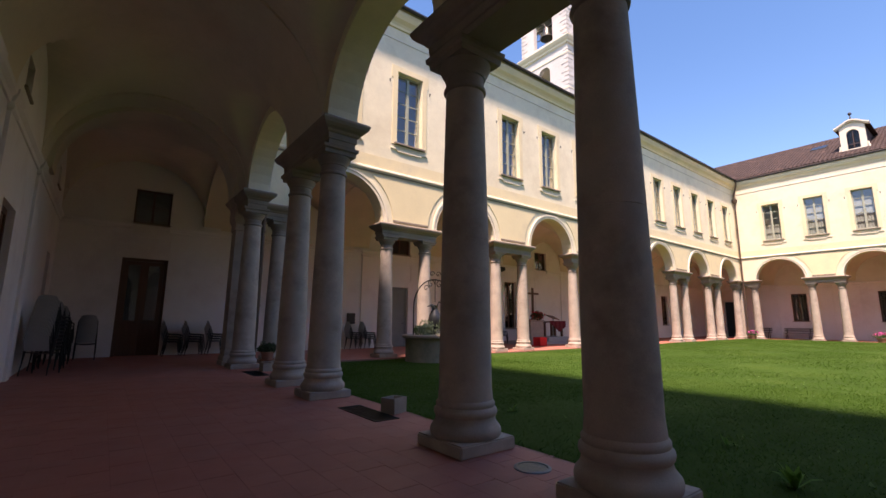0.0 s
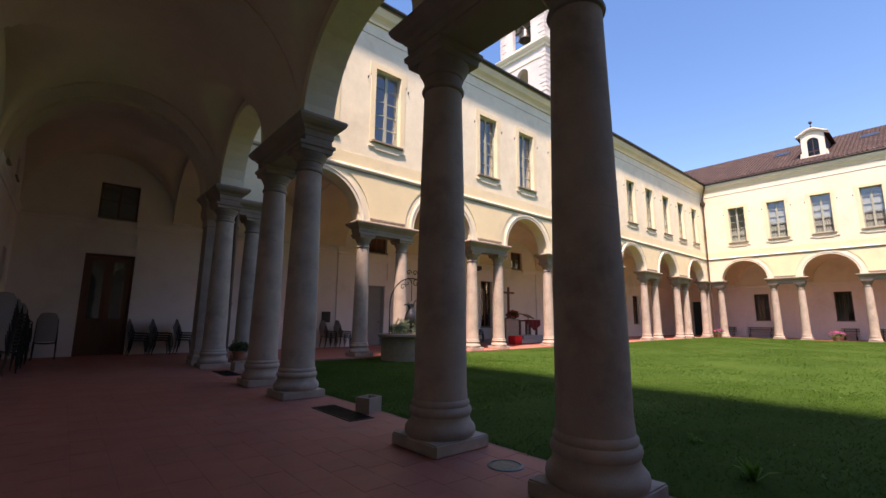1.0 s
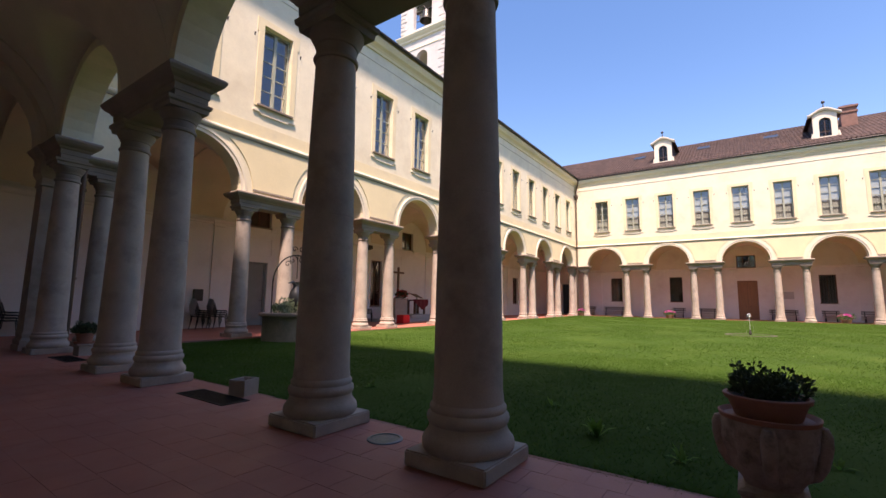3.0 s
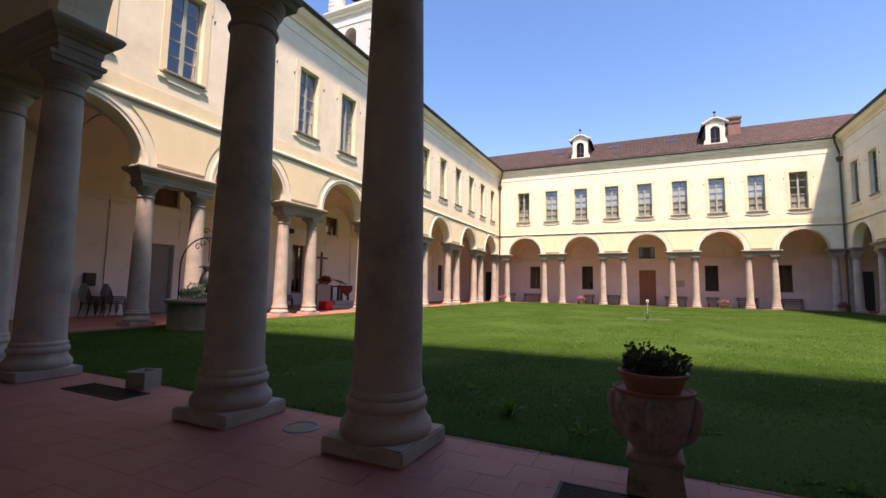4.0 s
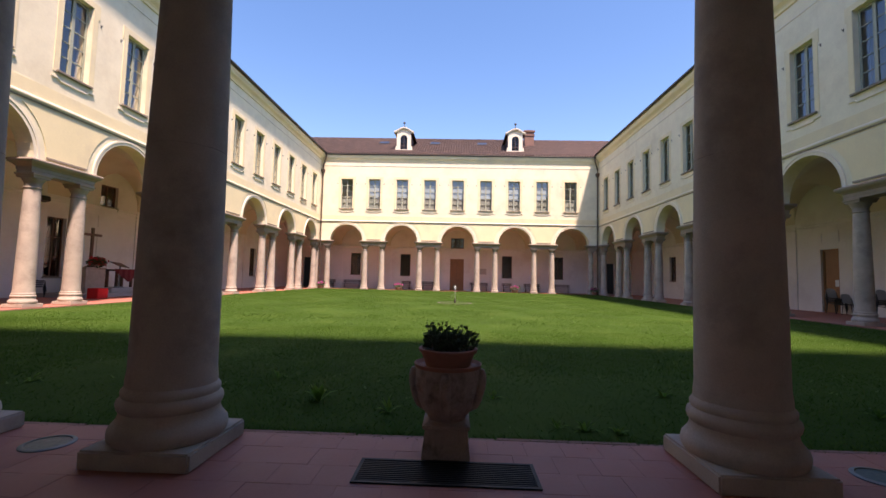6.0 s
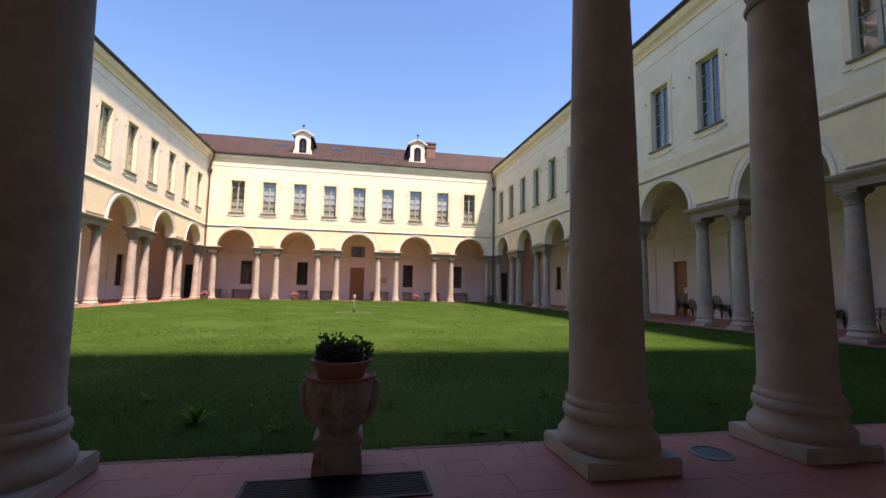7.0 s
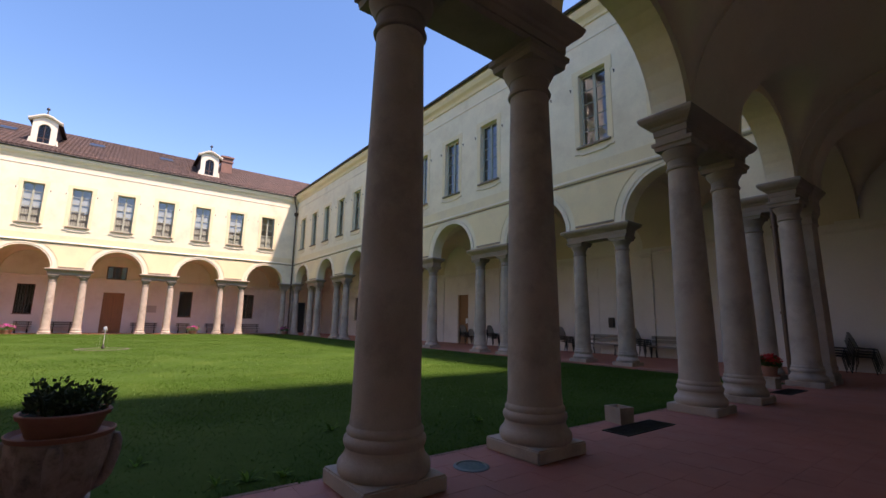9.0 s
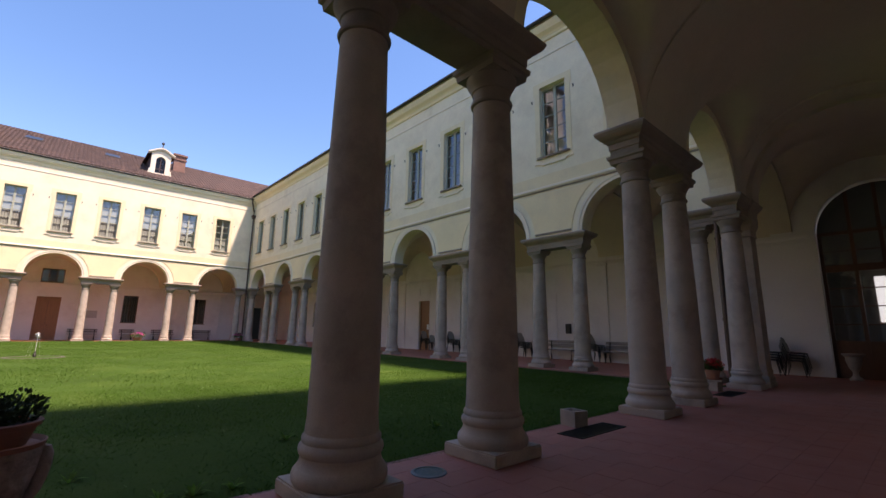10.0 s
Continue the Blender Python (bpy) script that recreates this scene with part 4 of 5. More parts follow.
def tower_storey(bm, z0, z1, r, sill, spring, sides=(0, 1, 2, 3), depth=0.5):
    """Four walls with one arched opening each."""
    for side in sides:
        a = side * math.pi / 2

        def Wt(u, v, z, a=a):
            x, y = -3.0 + v, u
            return P(tcx + x * math.cos(a) - y * math.sin(a), tcy + x * math.sin(a) + y * math.cos(a), z)
        for u0, u1 in ((-3.0, -r), (r, 3.0 - depth)):
            box(bm, u0, u1, 0, depth, z0, z1, Wt)
        box(bm, -r, r, 0, depth, z0, sill, Wt)
        rows = []
        for i in range(17):
            b = math.pi * i / 16
            z = spring + r * math.sin(b)
            rows.append([bm.verts.new(Wt(-r * math.cos(b), v, zz)) for v, zz in ((0, z), (0, z1), (depth, z1), (depth, z))])
        for p, q in zip(rows, rows[1:]):
            for k in range(4):
                bm.faces.new((p[k], q[k], q[(k + 1) % 4], p[(k + 1) % 4]))


box(bm, tx0, tx1, ty0, ty1, 0, 24.0)
tower_storey(bm, 24.0, ZC, 0.75, 25.2, 27.2)
part("shaft", bm, TOWER, tw)
bm = bmesh.new()
loft_rect(bm, tx0, tx1, ty0, ty1, [(ZC, 0.0), (ZC + 0.1, 0.14), (ZC + 0.3, 0.16), (ZC + 0.45, 0.3), (ZC + 0.7, 0.42), (ZC + 0.8, 0.42), (ZC + 0.82, 0.0)])
part("cornice", bm, CREAM, tw)
for side in range(4):
    bm = bmesh.new()
    tower_storey(bm, ZC + 0.82, 38.0, 1.25, ZC + 1.3, 33.8, (side,))
    part("belfry_wall", bm, TOWER, tw)
for z in (24.4, 28.3):
    bm = bmesh.new()
    loft_rect(bm, tx0, tx1, ty0, ty1, [(z, 0.0), (z + 0.03, 0.06), (z + 0.16, 0.06), (z + 0.19, 0.0)])
    part("string_band", bm, CREAM, tw)
bm = bmesh.new()
loft_rect(bm, tx0, tx1, ty0, ty1, [(38.0, 0.0), (38.2, 0.3), (38.6, 0.4), (38.7, 0.1), (41.5, -2.7)])
part("roof", bm, ROOF, tw)
bm = bmesh.new()
box(bm, 0, 0.62, 0, 0.28, 0, 0.34, bevel=0.02)
qo = mesh_object("quoin", bm, TOWER, tw)
qmesh = qo.data
bpy.data.objects.remove(qo)
for sx, sy in ((-1, -1), (-1, 1), (1, -1)):
    for k in range(36):
        z = 20.5 + 0.48 * k
        if ZC - 0.3 < z < ZC + 0.85 or z > 37.4:
            continue
        px, py = tcx + sx * 3.0, tcy + sy * 3.0
        long_x = k % 2
        lx, ly = (0.85, 0.5) if long_x else (0.5, 0.85)
        m = Matrix.Translation((px - (0.045 if sx < 0 else lx - 0.045), py - (0.045 if sy < 0 else ly - 0.045), z)) @ Matrix.Diagonal((lx / 0.62, ly / 0.28, 1.2, 1))
        share("quoin", qmesh, tw, m)
BRONZE = material("dark_bronze", (0.10, 0.095, 0.085), 0.4, 0.2, 5, 40, 0.1, metal=0.8)
for bx, by, s in ((tx0 + 0.55, tcy - 0.1, 1.0),):
    bell = thing("bell", "dark bronze bell hung in the tower opening", "bell")
    bm = bmesh.new()
    z = ZC + 2.3
    lathe(bm, [(0.06, z + 1.25), (0.34, z + 1.18), (0.42, z + 1.0), (0.47, z + 0.6), (0.58, z + 0.25), (0.74, z), (0.68, z), (0.4, z + 0.6), (0.05, z + 1.1)], 24, (bx, by), close=False)
    part("bell_body", bm, BRONZE, bell, smooth=True)
    bm = bmesh.new()
    tube(bm, [(bx, by - 1.4, z + 1.35), (bx, by + 1.4, z + 1.35)], 0.10, 8)
    part("headstock", bm, DARKMETAL, bell)
    bm = bmesh.new()
    tube(bm, [(bx, by + 0.8, z + 1.35), (bx, by + 0.8, z + 0.4)], 0.05, 6)
    tube(bm, [(bx, by + 0.95 + 0.9 * math.cos(2 * math.pi * k / 24), z + 1.2 + 0.9 * math.sin(2 * math.pi * k / 24)) for k in range(25)], 0.05, 6)
    for k in range(4):
        a = math.pi * k / 4
        tube(bm, [(bx, by + 0.95 - 0.9 * math.cos(a), z + 1.2 - 0.9 * math.sin(a)), (bx, by + 0.95 + 0.9 * math.cos(a), z + 1.2 + 0.9 * math.sin(a))], 0.03, 5)
    part("bell_wheel", bm, DARKMETAL, bell)

# ---- things in the near walk ----
TERRACOTTA = material("terracotta", (0.33, 0.135, 0.085), 0.75, 0.15, 5, 60, 0.25, stain=(0.25, 0.15, 0.11), stain_amount=0.5, stain_scale=3)
# worn stone; its dark patches also paint in shade for the carved relief
OLDSTONE = material("weathered_shaded_stone", (0.37, 0.275, 0.23), 0.9, 0.25, 7, 45, 0.7, stain=(0.12, 0.085, 0.07), stain_amount=1.0, stain_scale=9, depth=0.012)
SOIL = material("potting_soil", (0.03, 0.022, 0.016), 0.95, 0.3, 8, 60, 0.6)
DARKLEAF = material("dark_green_leaf", (0.050, 0.078, 0.030), 0.7, 0.35, 9, 40, 0.1)
LEAF = material("green_leaf", (0.06, 0.14, 0.03), 0.5, 0.35, 9, 40, 0.1)
SILVERLEAF = material("grey_green_leaf", (0.20, 0.25, 0.15), 0.6, 0.3, 9, 40, 0.1)
PINKPETAL = material("pink_petal", (0.66, 0.09, 0.36), 0.6, 0.25, 9, 40, 0.05)
REDPETAL = material("red_petal", (0.50, 0.02, 0.02), 0.6, 0.25, 9, 40, 0.05)
CONCRETE = material("grey_concrete", (0.36, 0.29, 0.235), 0.9, 0.15, 5, 70, 0.5, stain=(0.22, 0.19, 0.17), stain_amount=0.6, stain_scale=4)
IRON = material("black_iron", (0.022, 0.02, 0.019), 0.55, 0.2, 6, 60, 0.15, metal=0.6)
STEEL = material("brushed_steel", (0.20, 0.21, 0.20), 0.6, 0.1, 6, 80, 0.1, metal=0.7)


def leaves(bm, rng, centre, spread, count, size, up=0.5, blunt=False):
    """Small pointed leaves scattered through an uneven crown."""
    for _ in range(count):
        d = Vector((rng.gauss(0, 1), rng.gauss(0, 1), rng.gauss(0, 1)))
        d.normalize()
        p = Vector(centre) + Vector((d.x * spread[0], d.y * spread[1], d.z * spread[2])) * rng.uniform(0.35, 1.0)
        q = Vector((d.x, d.y, d.z * 0.5 + up)).normalized()
        side = q.cross(Vector((rng.uniform(-1, 1), rng.uniform(-1, 1), rng.uniform(-1, 1)))).normalized()
        s = size * rng.uniform(0.6, 1.3)
        a, b, c, e = p, p + q * s * 0.5 + side * s * 0.32, p + q * s, p + q * s * 0.5 - side * s * 0.32
        n = q.cross(side) * s * 0.12
        vs = [bm.verts.new(v) for v in (a, b + n, c, e + n)]
        bm.faces.new((vs[0], vs[1], vs[2]))
        bm.faces.new((vs[0], vs[2], vs[3]))


def stone_urn(x, y):
    u = thing("urn", "weathered carved stone urn with side lugs on the red floor", "urn", Matrix.Translation((x, y, 0)) @ Matrix.Diagonal((1.0, 1.0, 0.9, 1.0)))
    bm = bmesh.new()
    loft_rect(bm, -0.137, 0.137, -0.137, 0.137, [(0.0, 0.012), (0.03, 0.014), (0.16, 0.0), (0.20, -0.004), (0.215, 0.012), (0.235, 0.012), (0.25, -0.02)])
    part("foot", bm, OLDSTONE, u, "square stone foot with worn relief")
    bm = bmesh.new()
    prof = [(0.135, 0.25), (0.14, 0.265), (0.150, 0.28), (0.165, 0.30), (0.178, 0.325), (0.188, 0.35), (0.197, 0.375), (0.205, 0.40), (0.211, 0.425), (0.216, 0.45), (0.219, 0.475), (0.222, 0.50), (0.225, 0.525), (0.228, 0.545), (0.232, 0.562), (0.236, 0.585), (0.234, 0.605), (0.226, 0.615), (0.216, 0.612), (0.21, 0.60), (0.0, 0.598)]
    seg = 96
    rings = []
    for r, z in prof:
        ring = []
        for i in range(seg):
            a = 2 * math.pi * i / seg
            k = 0.0
            if 0.3 < z < 0.57 and r > 0.15:
                k = 0.018 * noise.noise(P(2.6 * math.cos(a), 2.6 * math.sin(a), z * 13)) + 0.010 * noise.noise(P(6 * math.cos(a), 6 * math.sin(a), z * 30)) + 0.010 * max(0, math.sin(a * 8 + 0.7)) * math.sin((z - 0.3) / 0.27 * math.pi)
            k -= 0.10 * r
            ring.append(bm.verts.new(P((r + k) * math.cos(a), (r + k) * math.sin(a), z)))
        rings.append(ring)
    for a, b in zip(rings, rings[1:]):
        for i in range(seg):
            bm.faces.new((a[i], a[(i + 1) % seg], b[(i + 1) % seg], b[i]))
    part("bowl", bm, OLDSTONE, u, "carved stone bowl", True)
    for k in range(4):
        a = math.pi / 2 * k + math.radians(88)
        c = Vector((0.215 * math.cos(a), 0.215 * math.sin(a), 0))
        bm = bmesh.new()
        pts = [c * f + P(0, 0, z) for f, z in ((0.95, 0.612), (1.0, 0.60), (1.03, 0.56), (1.02, 0.50), (0.98, 0.44), (0.92, 0.38), (0.80, 0.32), (0.60, 0.285))]
        rings = []
        for p, r in zip(pts, (0.010, 0.026, 0.034, 0.036, 0.034, 0.032, 0.026, 0.010)):
            rings.append([bm.verts.new(p + P(r * math.cos(j * math.pi / 7), r * math.sin(j * math.pi / 7), 0)) for j in range(14)])
        for lo, hi in zip(rings, rings[1:]):
            for j in range(14):
                bm.faces.new((lo[j], hi[j], hi[(j + 1) % 14], lo[(j + 1) % 14]))
        bm.faces.new(rings[0])
        bm.faces.new(rings[-1][::-1])
        part("lug", bm, OLDSTONE, u, "worn carved lug", True)
    return u


def clay_pot(x, y, z, r, h, label, saucer=True, seed=1, foliage="dark", bloom=None, size=0.055, crown=(0.15, 0.15, 0.10), count=500):
    rng = random.Random(seed)
    p = thing("flower_pot", label, "flower pot", Matrix.Translation((x, y, z)))
    if saucer:
        bm = bmesh.new()
        lathe(bm, [(r * 0.9, 0.0), (r * 1.10, 0.012), (r * 1.14, 0.035), (r * 1.10, 0.038), (r * 1.0, 0.018), (0.01, 0.016)], 36)
        part("saucer", bm, TERRACOTTA, p, "terracotta saucer", True)
    bm = bmesh.new()
    lathe(bm, [(r * 0.72, 0.018), (r * 0.74, 0.02), (r * 0.90, h * 0.78), (r * 0.90, h * 0.80), (r * 0.97, h * 0.82), (r, h * 0.97), (r * 0.985, h), (r * 0.90, h), (r * 0.86, h * 0.86), (0.01, h * 0.85)], 40)
    part("pot", bm, TERRACOTTA, p, "terracotta pot with a rolled rim", True)
    bm = bmesh.new()
    lathe(bm, [(r * 0.84, h * 0.87), (r * 0.5, h * 0.91), (0.01, h * 0.92)], 24)
    part("soil", bm, SOIL, p)
    bm = bmesh.new()
    mat = {"dark": DARKLEAF, "green": LEAF, "silver": SILVERLEAF}[foliage]
    clumps = 14
    for k in range(clumps):
        a = 2 * math.pi * k / clumps + rng.uniform(-0.2, 0.2)
        q = rng.uniform(0.25, 1.0)
        base = P(crown[0] * q * math.cos(a) * 0.8, crown[1] * q * math.sin(a) * 0.8, h * 0.9)
        tip = base + P(0.25 * crown[0] * math.cos(a), 0.25 * crown[1] * math.sin(a), crown[2] * rng.uniform(0.9, 1.9))
        tube(bm, [base, (base + tip) / 2, tip], [0.007, 0.006, 0.004], 5)
        leaves(bm, rng, (base + tip) / 2, (crown[0] * 0.36, crown[1] * 0.36, crown[2] * 0.75), count // clumps, size, 0.6)
        leaves(bm, rng, tip, (0.03, 0.03, 0.02), 14, size * 0.7, 0.5)
    part("foliage", bm, mat, p, "clumps of small leaves")
    if bloom:
        bm = bmesh.new()
        for k in range(90):
            a, q = rng.uniform(0, 6.28), math.sqrt(rng.random())
            c = P(crown[0] * q * math.cos(a) * 1.1, crown[1] * q * math.sin(a) * 1.1, h * 0.95 + crown[2] * (1.7 - q * q * 0.9))
            leaves(bm, rng, c, (0.035, 0.035, 0.03), 7, 0.05, 0.4)
        part("blossom", bm, bloom, p, "dense blossom")
    return p


def floor_grate(x0, x1, y0, y1):
    g = thing("floor_grate", "black iron grating let into the red floor", "grating", group="floor gratings")
    bm = bmesh.new()
    for a, b, c, d in ((x0, x1, y0, y0 + 0.02), (x0, x1, y1 - 0.02, y1), (x0, x0 + 0.02, y0 + 0.02, y1 - 0.02), (x1 - 0.02, x1, y0 + 0.02, y1 - 0.02)):
        box(bm, a, b, c, d, -0.006, 0.010)
    part("grate_frame", bm, IRON, g)
    bm = bmesh.new()
    box(bm, x0 + 0.015, x1 - 0.015, y0 + 0.015, y1 - 0.015, -0.003, 0.0015)
    part("pit", bm, SOIL, g)
    bm = bmesh.new()
    box(bm, 0, 0.009, 0, y1 - y0 - 0.03, 0.002, 0.010)
    bar = mesh_object("bar", bm, IRON, g)
    n = int((x1 - x0 - 0.04) / 0.024)
    bar.location = (x0 + 0.028, y0 + 0.015, 0)
    for k in range(1, n):
        share("bar", bar.data, g, Matrix.Translation((x0 + 0.028 + 0.024 * k, y0 + 0.015, 0)))


def concrete_block(x, y, turn):
    bm = bmesh.new()
    w, d, h, t = 0.122, 0.11, 0.185, 0.028
    for a, b, c, e in ((-w, w, -d, -d + t), (-w, w, d - t, d), (-w, -w + t, -d + t, d - t), (w - t, w, -d + t, d - t)):
        box(bm, a, b, c, e, 0.0, h)
    box(bm, -w + t, w - t, -d + t, d - t, 0.0, h * 0.45)
    bmesh.ops.remove_doubles(bm, verts=bm.verts, dist=0.0005)
    for v in bm.verts:
        v.co += Vector((noise.noise(v.co * 9), noise.noise(v.co * 7 + P(3, 1, 2)), 0)) * 0.008
    ob = mesh_object("concrete_block", bm, CONCRETE)
    ob.matrix_basis = pose(x, y, 0, 0, 0, turn)
    tagged(ob, "hollow grey concrete block on the red floor", "concrete block", "concrete blocks")


def uplight(x, y):
    u = thing("floor_light", "round glass floor light with steel ring", "floor light", Matrix.Translation((x, y, 0)), "floor lights")
    bm = bmesh.new()
    lathe(bm, [(0.148, -0.01), (0.148, 0.006), (0.140, 0.010), (0.122, 0.012), (0.118, 0.004), (0.118, -0.01)], 40)
    part("ring", bm, STEEL, u, "steel ring", True)
    bm = bmesh.new()
    lathe(bm, [(0.117, 0.0), (0.117, 0.006), (0.06, 0.009), (0.005, 0.010)], 32)
    part("lens", bm, LENS, u, "greenish glass lens", True)


LENS = material("floor_light_glass", (0.03, 0.075, 0.08), 0.45, 0.2, 12, 60, 0.0)
stone_urn(0.14, 0.025)
clay_pot(0.14, 0.025, 0.541, 0.196, 0.132, "terracotta pot with dark bushy plant on a stone urn", seed=4, crown=(0.165, 0.165, 0.085), count=700, size=0.036)
for y0 in (0.0, 5.23, -5.13, 10.3, -10.4):
    floor_grate(-0.34, -0.02, -0.51, 0.54) if y0 == 0 else floor_grate(-0.20, 0.12, y0 - 0.51, y0 + 0.51)
concrete_block(0.26, 5.08, 20)
concrete_block(0.26, -5.20, -12)
uplight(0.03, 2.60)
uplight(-0.01, -2.59)
concrete_block(0.30, 10.72, 8)
concrete_block(0.33, -10.72, -8)
clay_pot(0.30, 10.72, 0.225, 0.15, 0.20, "terracotta pot with drooping plant on a concrete block", seed=7, foliage="dark", crown=(0.2, 0.2, 0.12), count=500, size=0.06)
clay_pot(0.33, -10.72, 0.225, 0.15, 0.20, "terracotta pot of red geraniums on a concrete block", seed=8, foliage="green", crown=(0.18, 0.18, 0.12), count=500, size=0.06, bloom=REDPETAL)

# pots of pink flowers on the far kerb and in the corners
for k, (x, y, rr) in enumerate(((35.75, 5.15, 0.30), (35.75, -5.15, 0.30), (35.0, 11.85, 0.26), (35.0, -11.85, 0.24))):
    clay_pot(x, y, -0.005, rr, 0.30, "terracotta pot of pink azaleas at the edge of the lawn", seed=20 + k, foliage="green", crown=(rr * 1.35, rr * 1.35, 0.22), count=500, size=0.07, bloom=PINKPETAL)

# ---- stacked chairs ----
GREYPLASTIC = material("grey_plastic", (0.38, 0.365, 0.35), 0.5, 0.08, 4, 60, 0.05)
BLACKTUBE = material("black_steel_tube", (0.02, 0.02, 0.021), 0.4, 0.15, 5, 60, 0.05, metal=0.5)


def build_chair():
    """Faces +x; back at -x."""
    c = thing("chair", "stackable grey plastic chair with black steel legs", "chair", group="stacked chairs")
    bm = bmesh.new()
    n = 6
    rows = []
    for i in range(n + 1):
        f = i / n
        rows.append([bm.verts.new(P(-0.20 + 0.42 * f, y, 0.435 + 0.025 * (y / 0.21) ** 2 + (0.02 * (1 - f) if f < 0.3 else 0.0) - 0.02 * max(0, f - 0.8) * 5)) for y in (-0.21, -0.11, 0, 0.11, 0.21)])
    for a, b in zip(rows, rows[1:]):
        for k in range(4):
            bm.faces.new((a[k], b[k], b[k + 1], a[k + 1]))
    g = bmesh.ops.extrude_face_region(bm, geom=list(bm.faces))
    bmesh.ops.translate(bm, verts=[v for v in g["geom"] if isinstance(v, bmesh.types.BMVert)], vec=(0, 0, -0.02))
    part("seat", bm, BLACKTUBE, c, "dark seat", True)
    bm = bmesh.new()
    rows = []
    for i in range(n + 1):
        f = i / n
        w = 0.21 * (1 - 0.25 * max(0, f - 0.7) / 0.3)
        rows.append([bm.verts.new(P(-0.205 - 0.10 * f - 0.025 * (1 - (y * y)), w * y, 0.49 + 0.40 * f - 0.03 * f * y * y)) for y in (-1, -0.5, 0, 0.5, 1)])
    for a, b in zip(rows, rows[1:]):
        for k in range(4):
            bm.faces.new((a[k], b[k], b[k + 1], a[k + 1]))
    g = bmesh.ops.extrude_face_region(bm, geom=list(bm.faces))
    bmesh.ops.translate(bm, verts=[v for v in g["geom"] if isinstance(v, bmesh.types.BMVert)], vec=(-0.015, 0, 0))
    part("backrest", bm, GREYPLASTIC, c, "grey plastic backrest", True)
    for sx, sy in ((-1, -1), (-1, 1), (1, -1), (1, 1)):
        bm = bmesh.new()
        tube(bm, [(0.02 + sx * 0.25, sy * 0.235, 0.0), (0.01 + sx * 0.19, sy * 0.222, 0.43)] + ([(-0.27, sy * 0.21, 0.72)] if sx < 0 else []), 0.013, 7)
        part("leg", bm, BLACKTUBE, c, "", True)
    return c


chair0 = build_chair()
used = [False]


def chair_stack(x, y, turn, count, step=(0.022, 0.075)):
    for k in range(count):
        m = pose(x, y, 0, 0, 0, turn + random.uniform(-1.5, 1.5)) @ Matrix.Translation((step[0] * k, 0, step[1] * k))
        if not used[0]:
            chair0.matrix_basis = m
            used[0] = True
        else:
            copy_thing(chair0, m)


for x in (-0.98, -0.38, 0.28, 5.38, 6.02, 13.9):
    chair_stack(x, 16.72, 0, 4)
for x in (17.0, 14.7, 9.9, 6.3, 0.55, -0.05):
    chair_stack(x, -16.72, 180, 4)
chair_stack(16.2, -16.72, 180, 1)
chair_stack(-3.72, 12.6, 70, 11)
chair_stack(-3.70, 13.7, 75, 10)
chair_stack(-3.66, 14.8, 80, 9)
chair_stack(-3.1, 16.3, 90, 6)

# ---- benches ----
GREYWOOD = material("weathered_bench_wood", (0.31, 0.28, 0.25), 0.7, 0.2, 3, 30, 0.2, stretch=(1, 6, 6))


def bench(x, y, turn, length):
    b = thing("bench", "weathered wooden slatted bench on cast legs", "bench", pose(x, y, 0, 0, 0, turn), "benches")
    h = length / 2
    for k in range(3):
        bm = bmesh.new()
        box(bm, -h, h, -0.20 + 0.145 * k, -0.20 + 0.145 * k + 0.125, 0.42, 0.455, bevel=0.006)
        part("seat_slat", bm, GREYWOOD, b)
    for k in range(2):
        bm = bmesh.new()
        box(bm, -h, h, 0.235 + 0.02 * k, 0.265 + 0.02 * k, 0.55 + 0.15 * k, 0.67 + 0.15 * k, bevel=0.006)
        part("back_slat", bm, GREYWOOD, b)
    for s in (-1, 1):
        bm = bmesh.new()
        x0 = s * (h - 0.18)
        tube(bm, [(x0, -0.20, 0.0), (x0, -0.16, 0.22), (x0, -0.19, 0.415)], 0.025, 8)
        tube(bm, [(x0, 0.24, 0.0), (x0, 0.19, 0.22), (x0, 0.22, 0.45), (x0, 0.27, 0.80)], 0.025, 8)
        tube(bm, [(x0, -0.19, 0.40), (x0, 0.22, 0.40)], 0.02, 8)
        part("leg", bm, IRON, b, "", True)


for x, l in ((8.0, 1.6), (5.3, 1.5), (12.4, 1.5)):
    bench(x, -16.82, 180, l)
for y, l in ((10.4, 1.8), (5.0, 1.0), (2.85, 1.3), (-2.2, 1.8), (-4.95, 1.0), (-7.4, 1.6), (-10.3, 1.6), (12.6, 1.0)):
    bench(40.12, y, -90, l)
for x in (24.2, 26.0, 22.4):
    bench(x, 16.82, 0, 1.5)

# ---- well with iron arch and jug ----
WX, WY = 5.42, 11.15
WELL = material("well_stone", (0.32, 0.275, 0.21), 0.9, 0.18, 2, 30, 0.5, stain=(0.12, 0.13, 0.09), stain_amount=0.7, stain_scale=1.5)
wl = thing("well", "round stone well planted with herbs, set in the lawn", "well")
bm = bmesh.new()
lathe(bm, [(0.90, -0.08), (0.90, 0.62), (0.60, 0.62), (0.60, 0.5)], 48, (WX, WY))
part("drum", bm, WELL, wl, "rough stone drum", True)
bm = bmesh.new()
lathe(bm, [(0.90, 0.62), (0.97, 0.64), (1.0, 0.66), (1.0, 0.72), (0.98, 0.735), (0.62, 0.735), (0.60, 0.62)], 48, (WX, WY), close=False)
part("rim", bm, GREYSTONE, wl, "dark stone rim", True)
bm = bmesh.new()
lathe(bm, [(0.61, 0.60), (0.3, 0.68), (0.01, 0.70)], 24, (WX, WY), close=False)
part("soil", bm, SOIL, wl)
rng = random.Random(11)
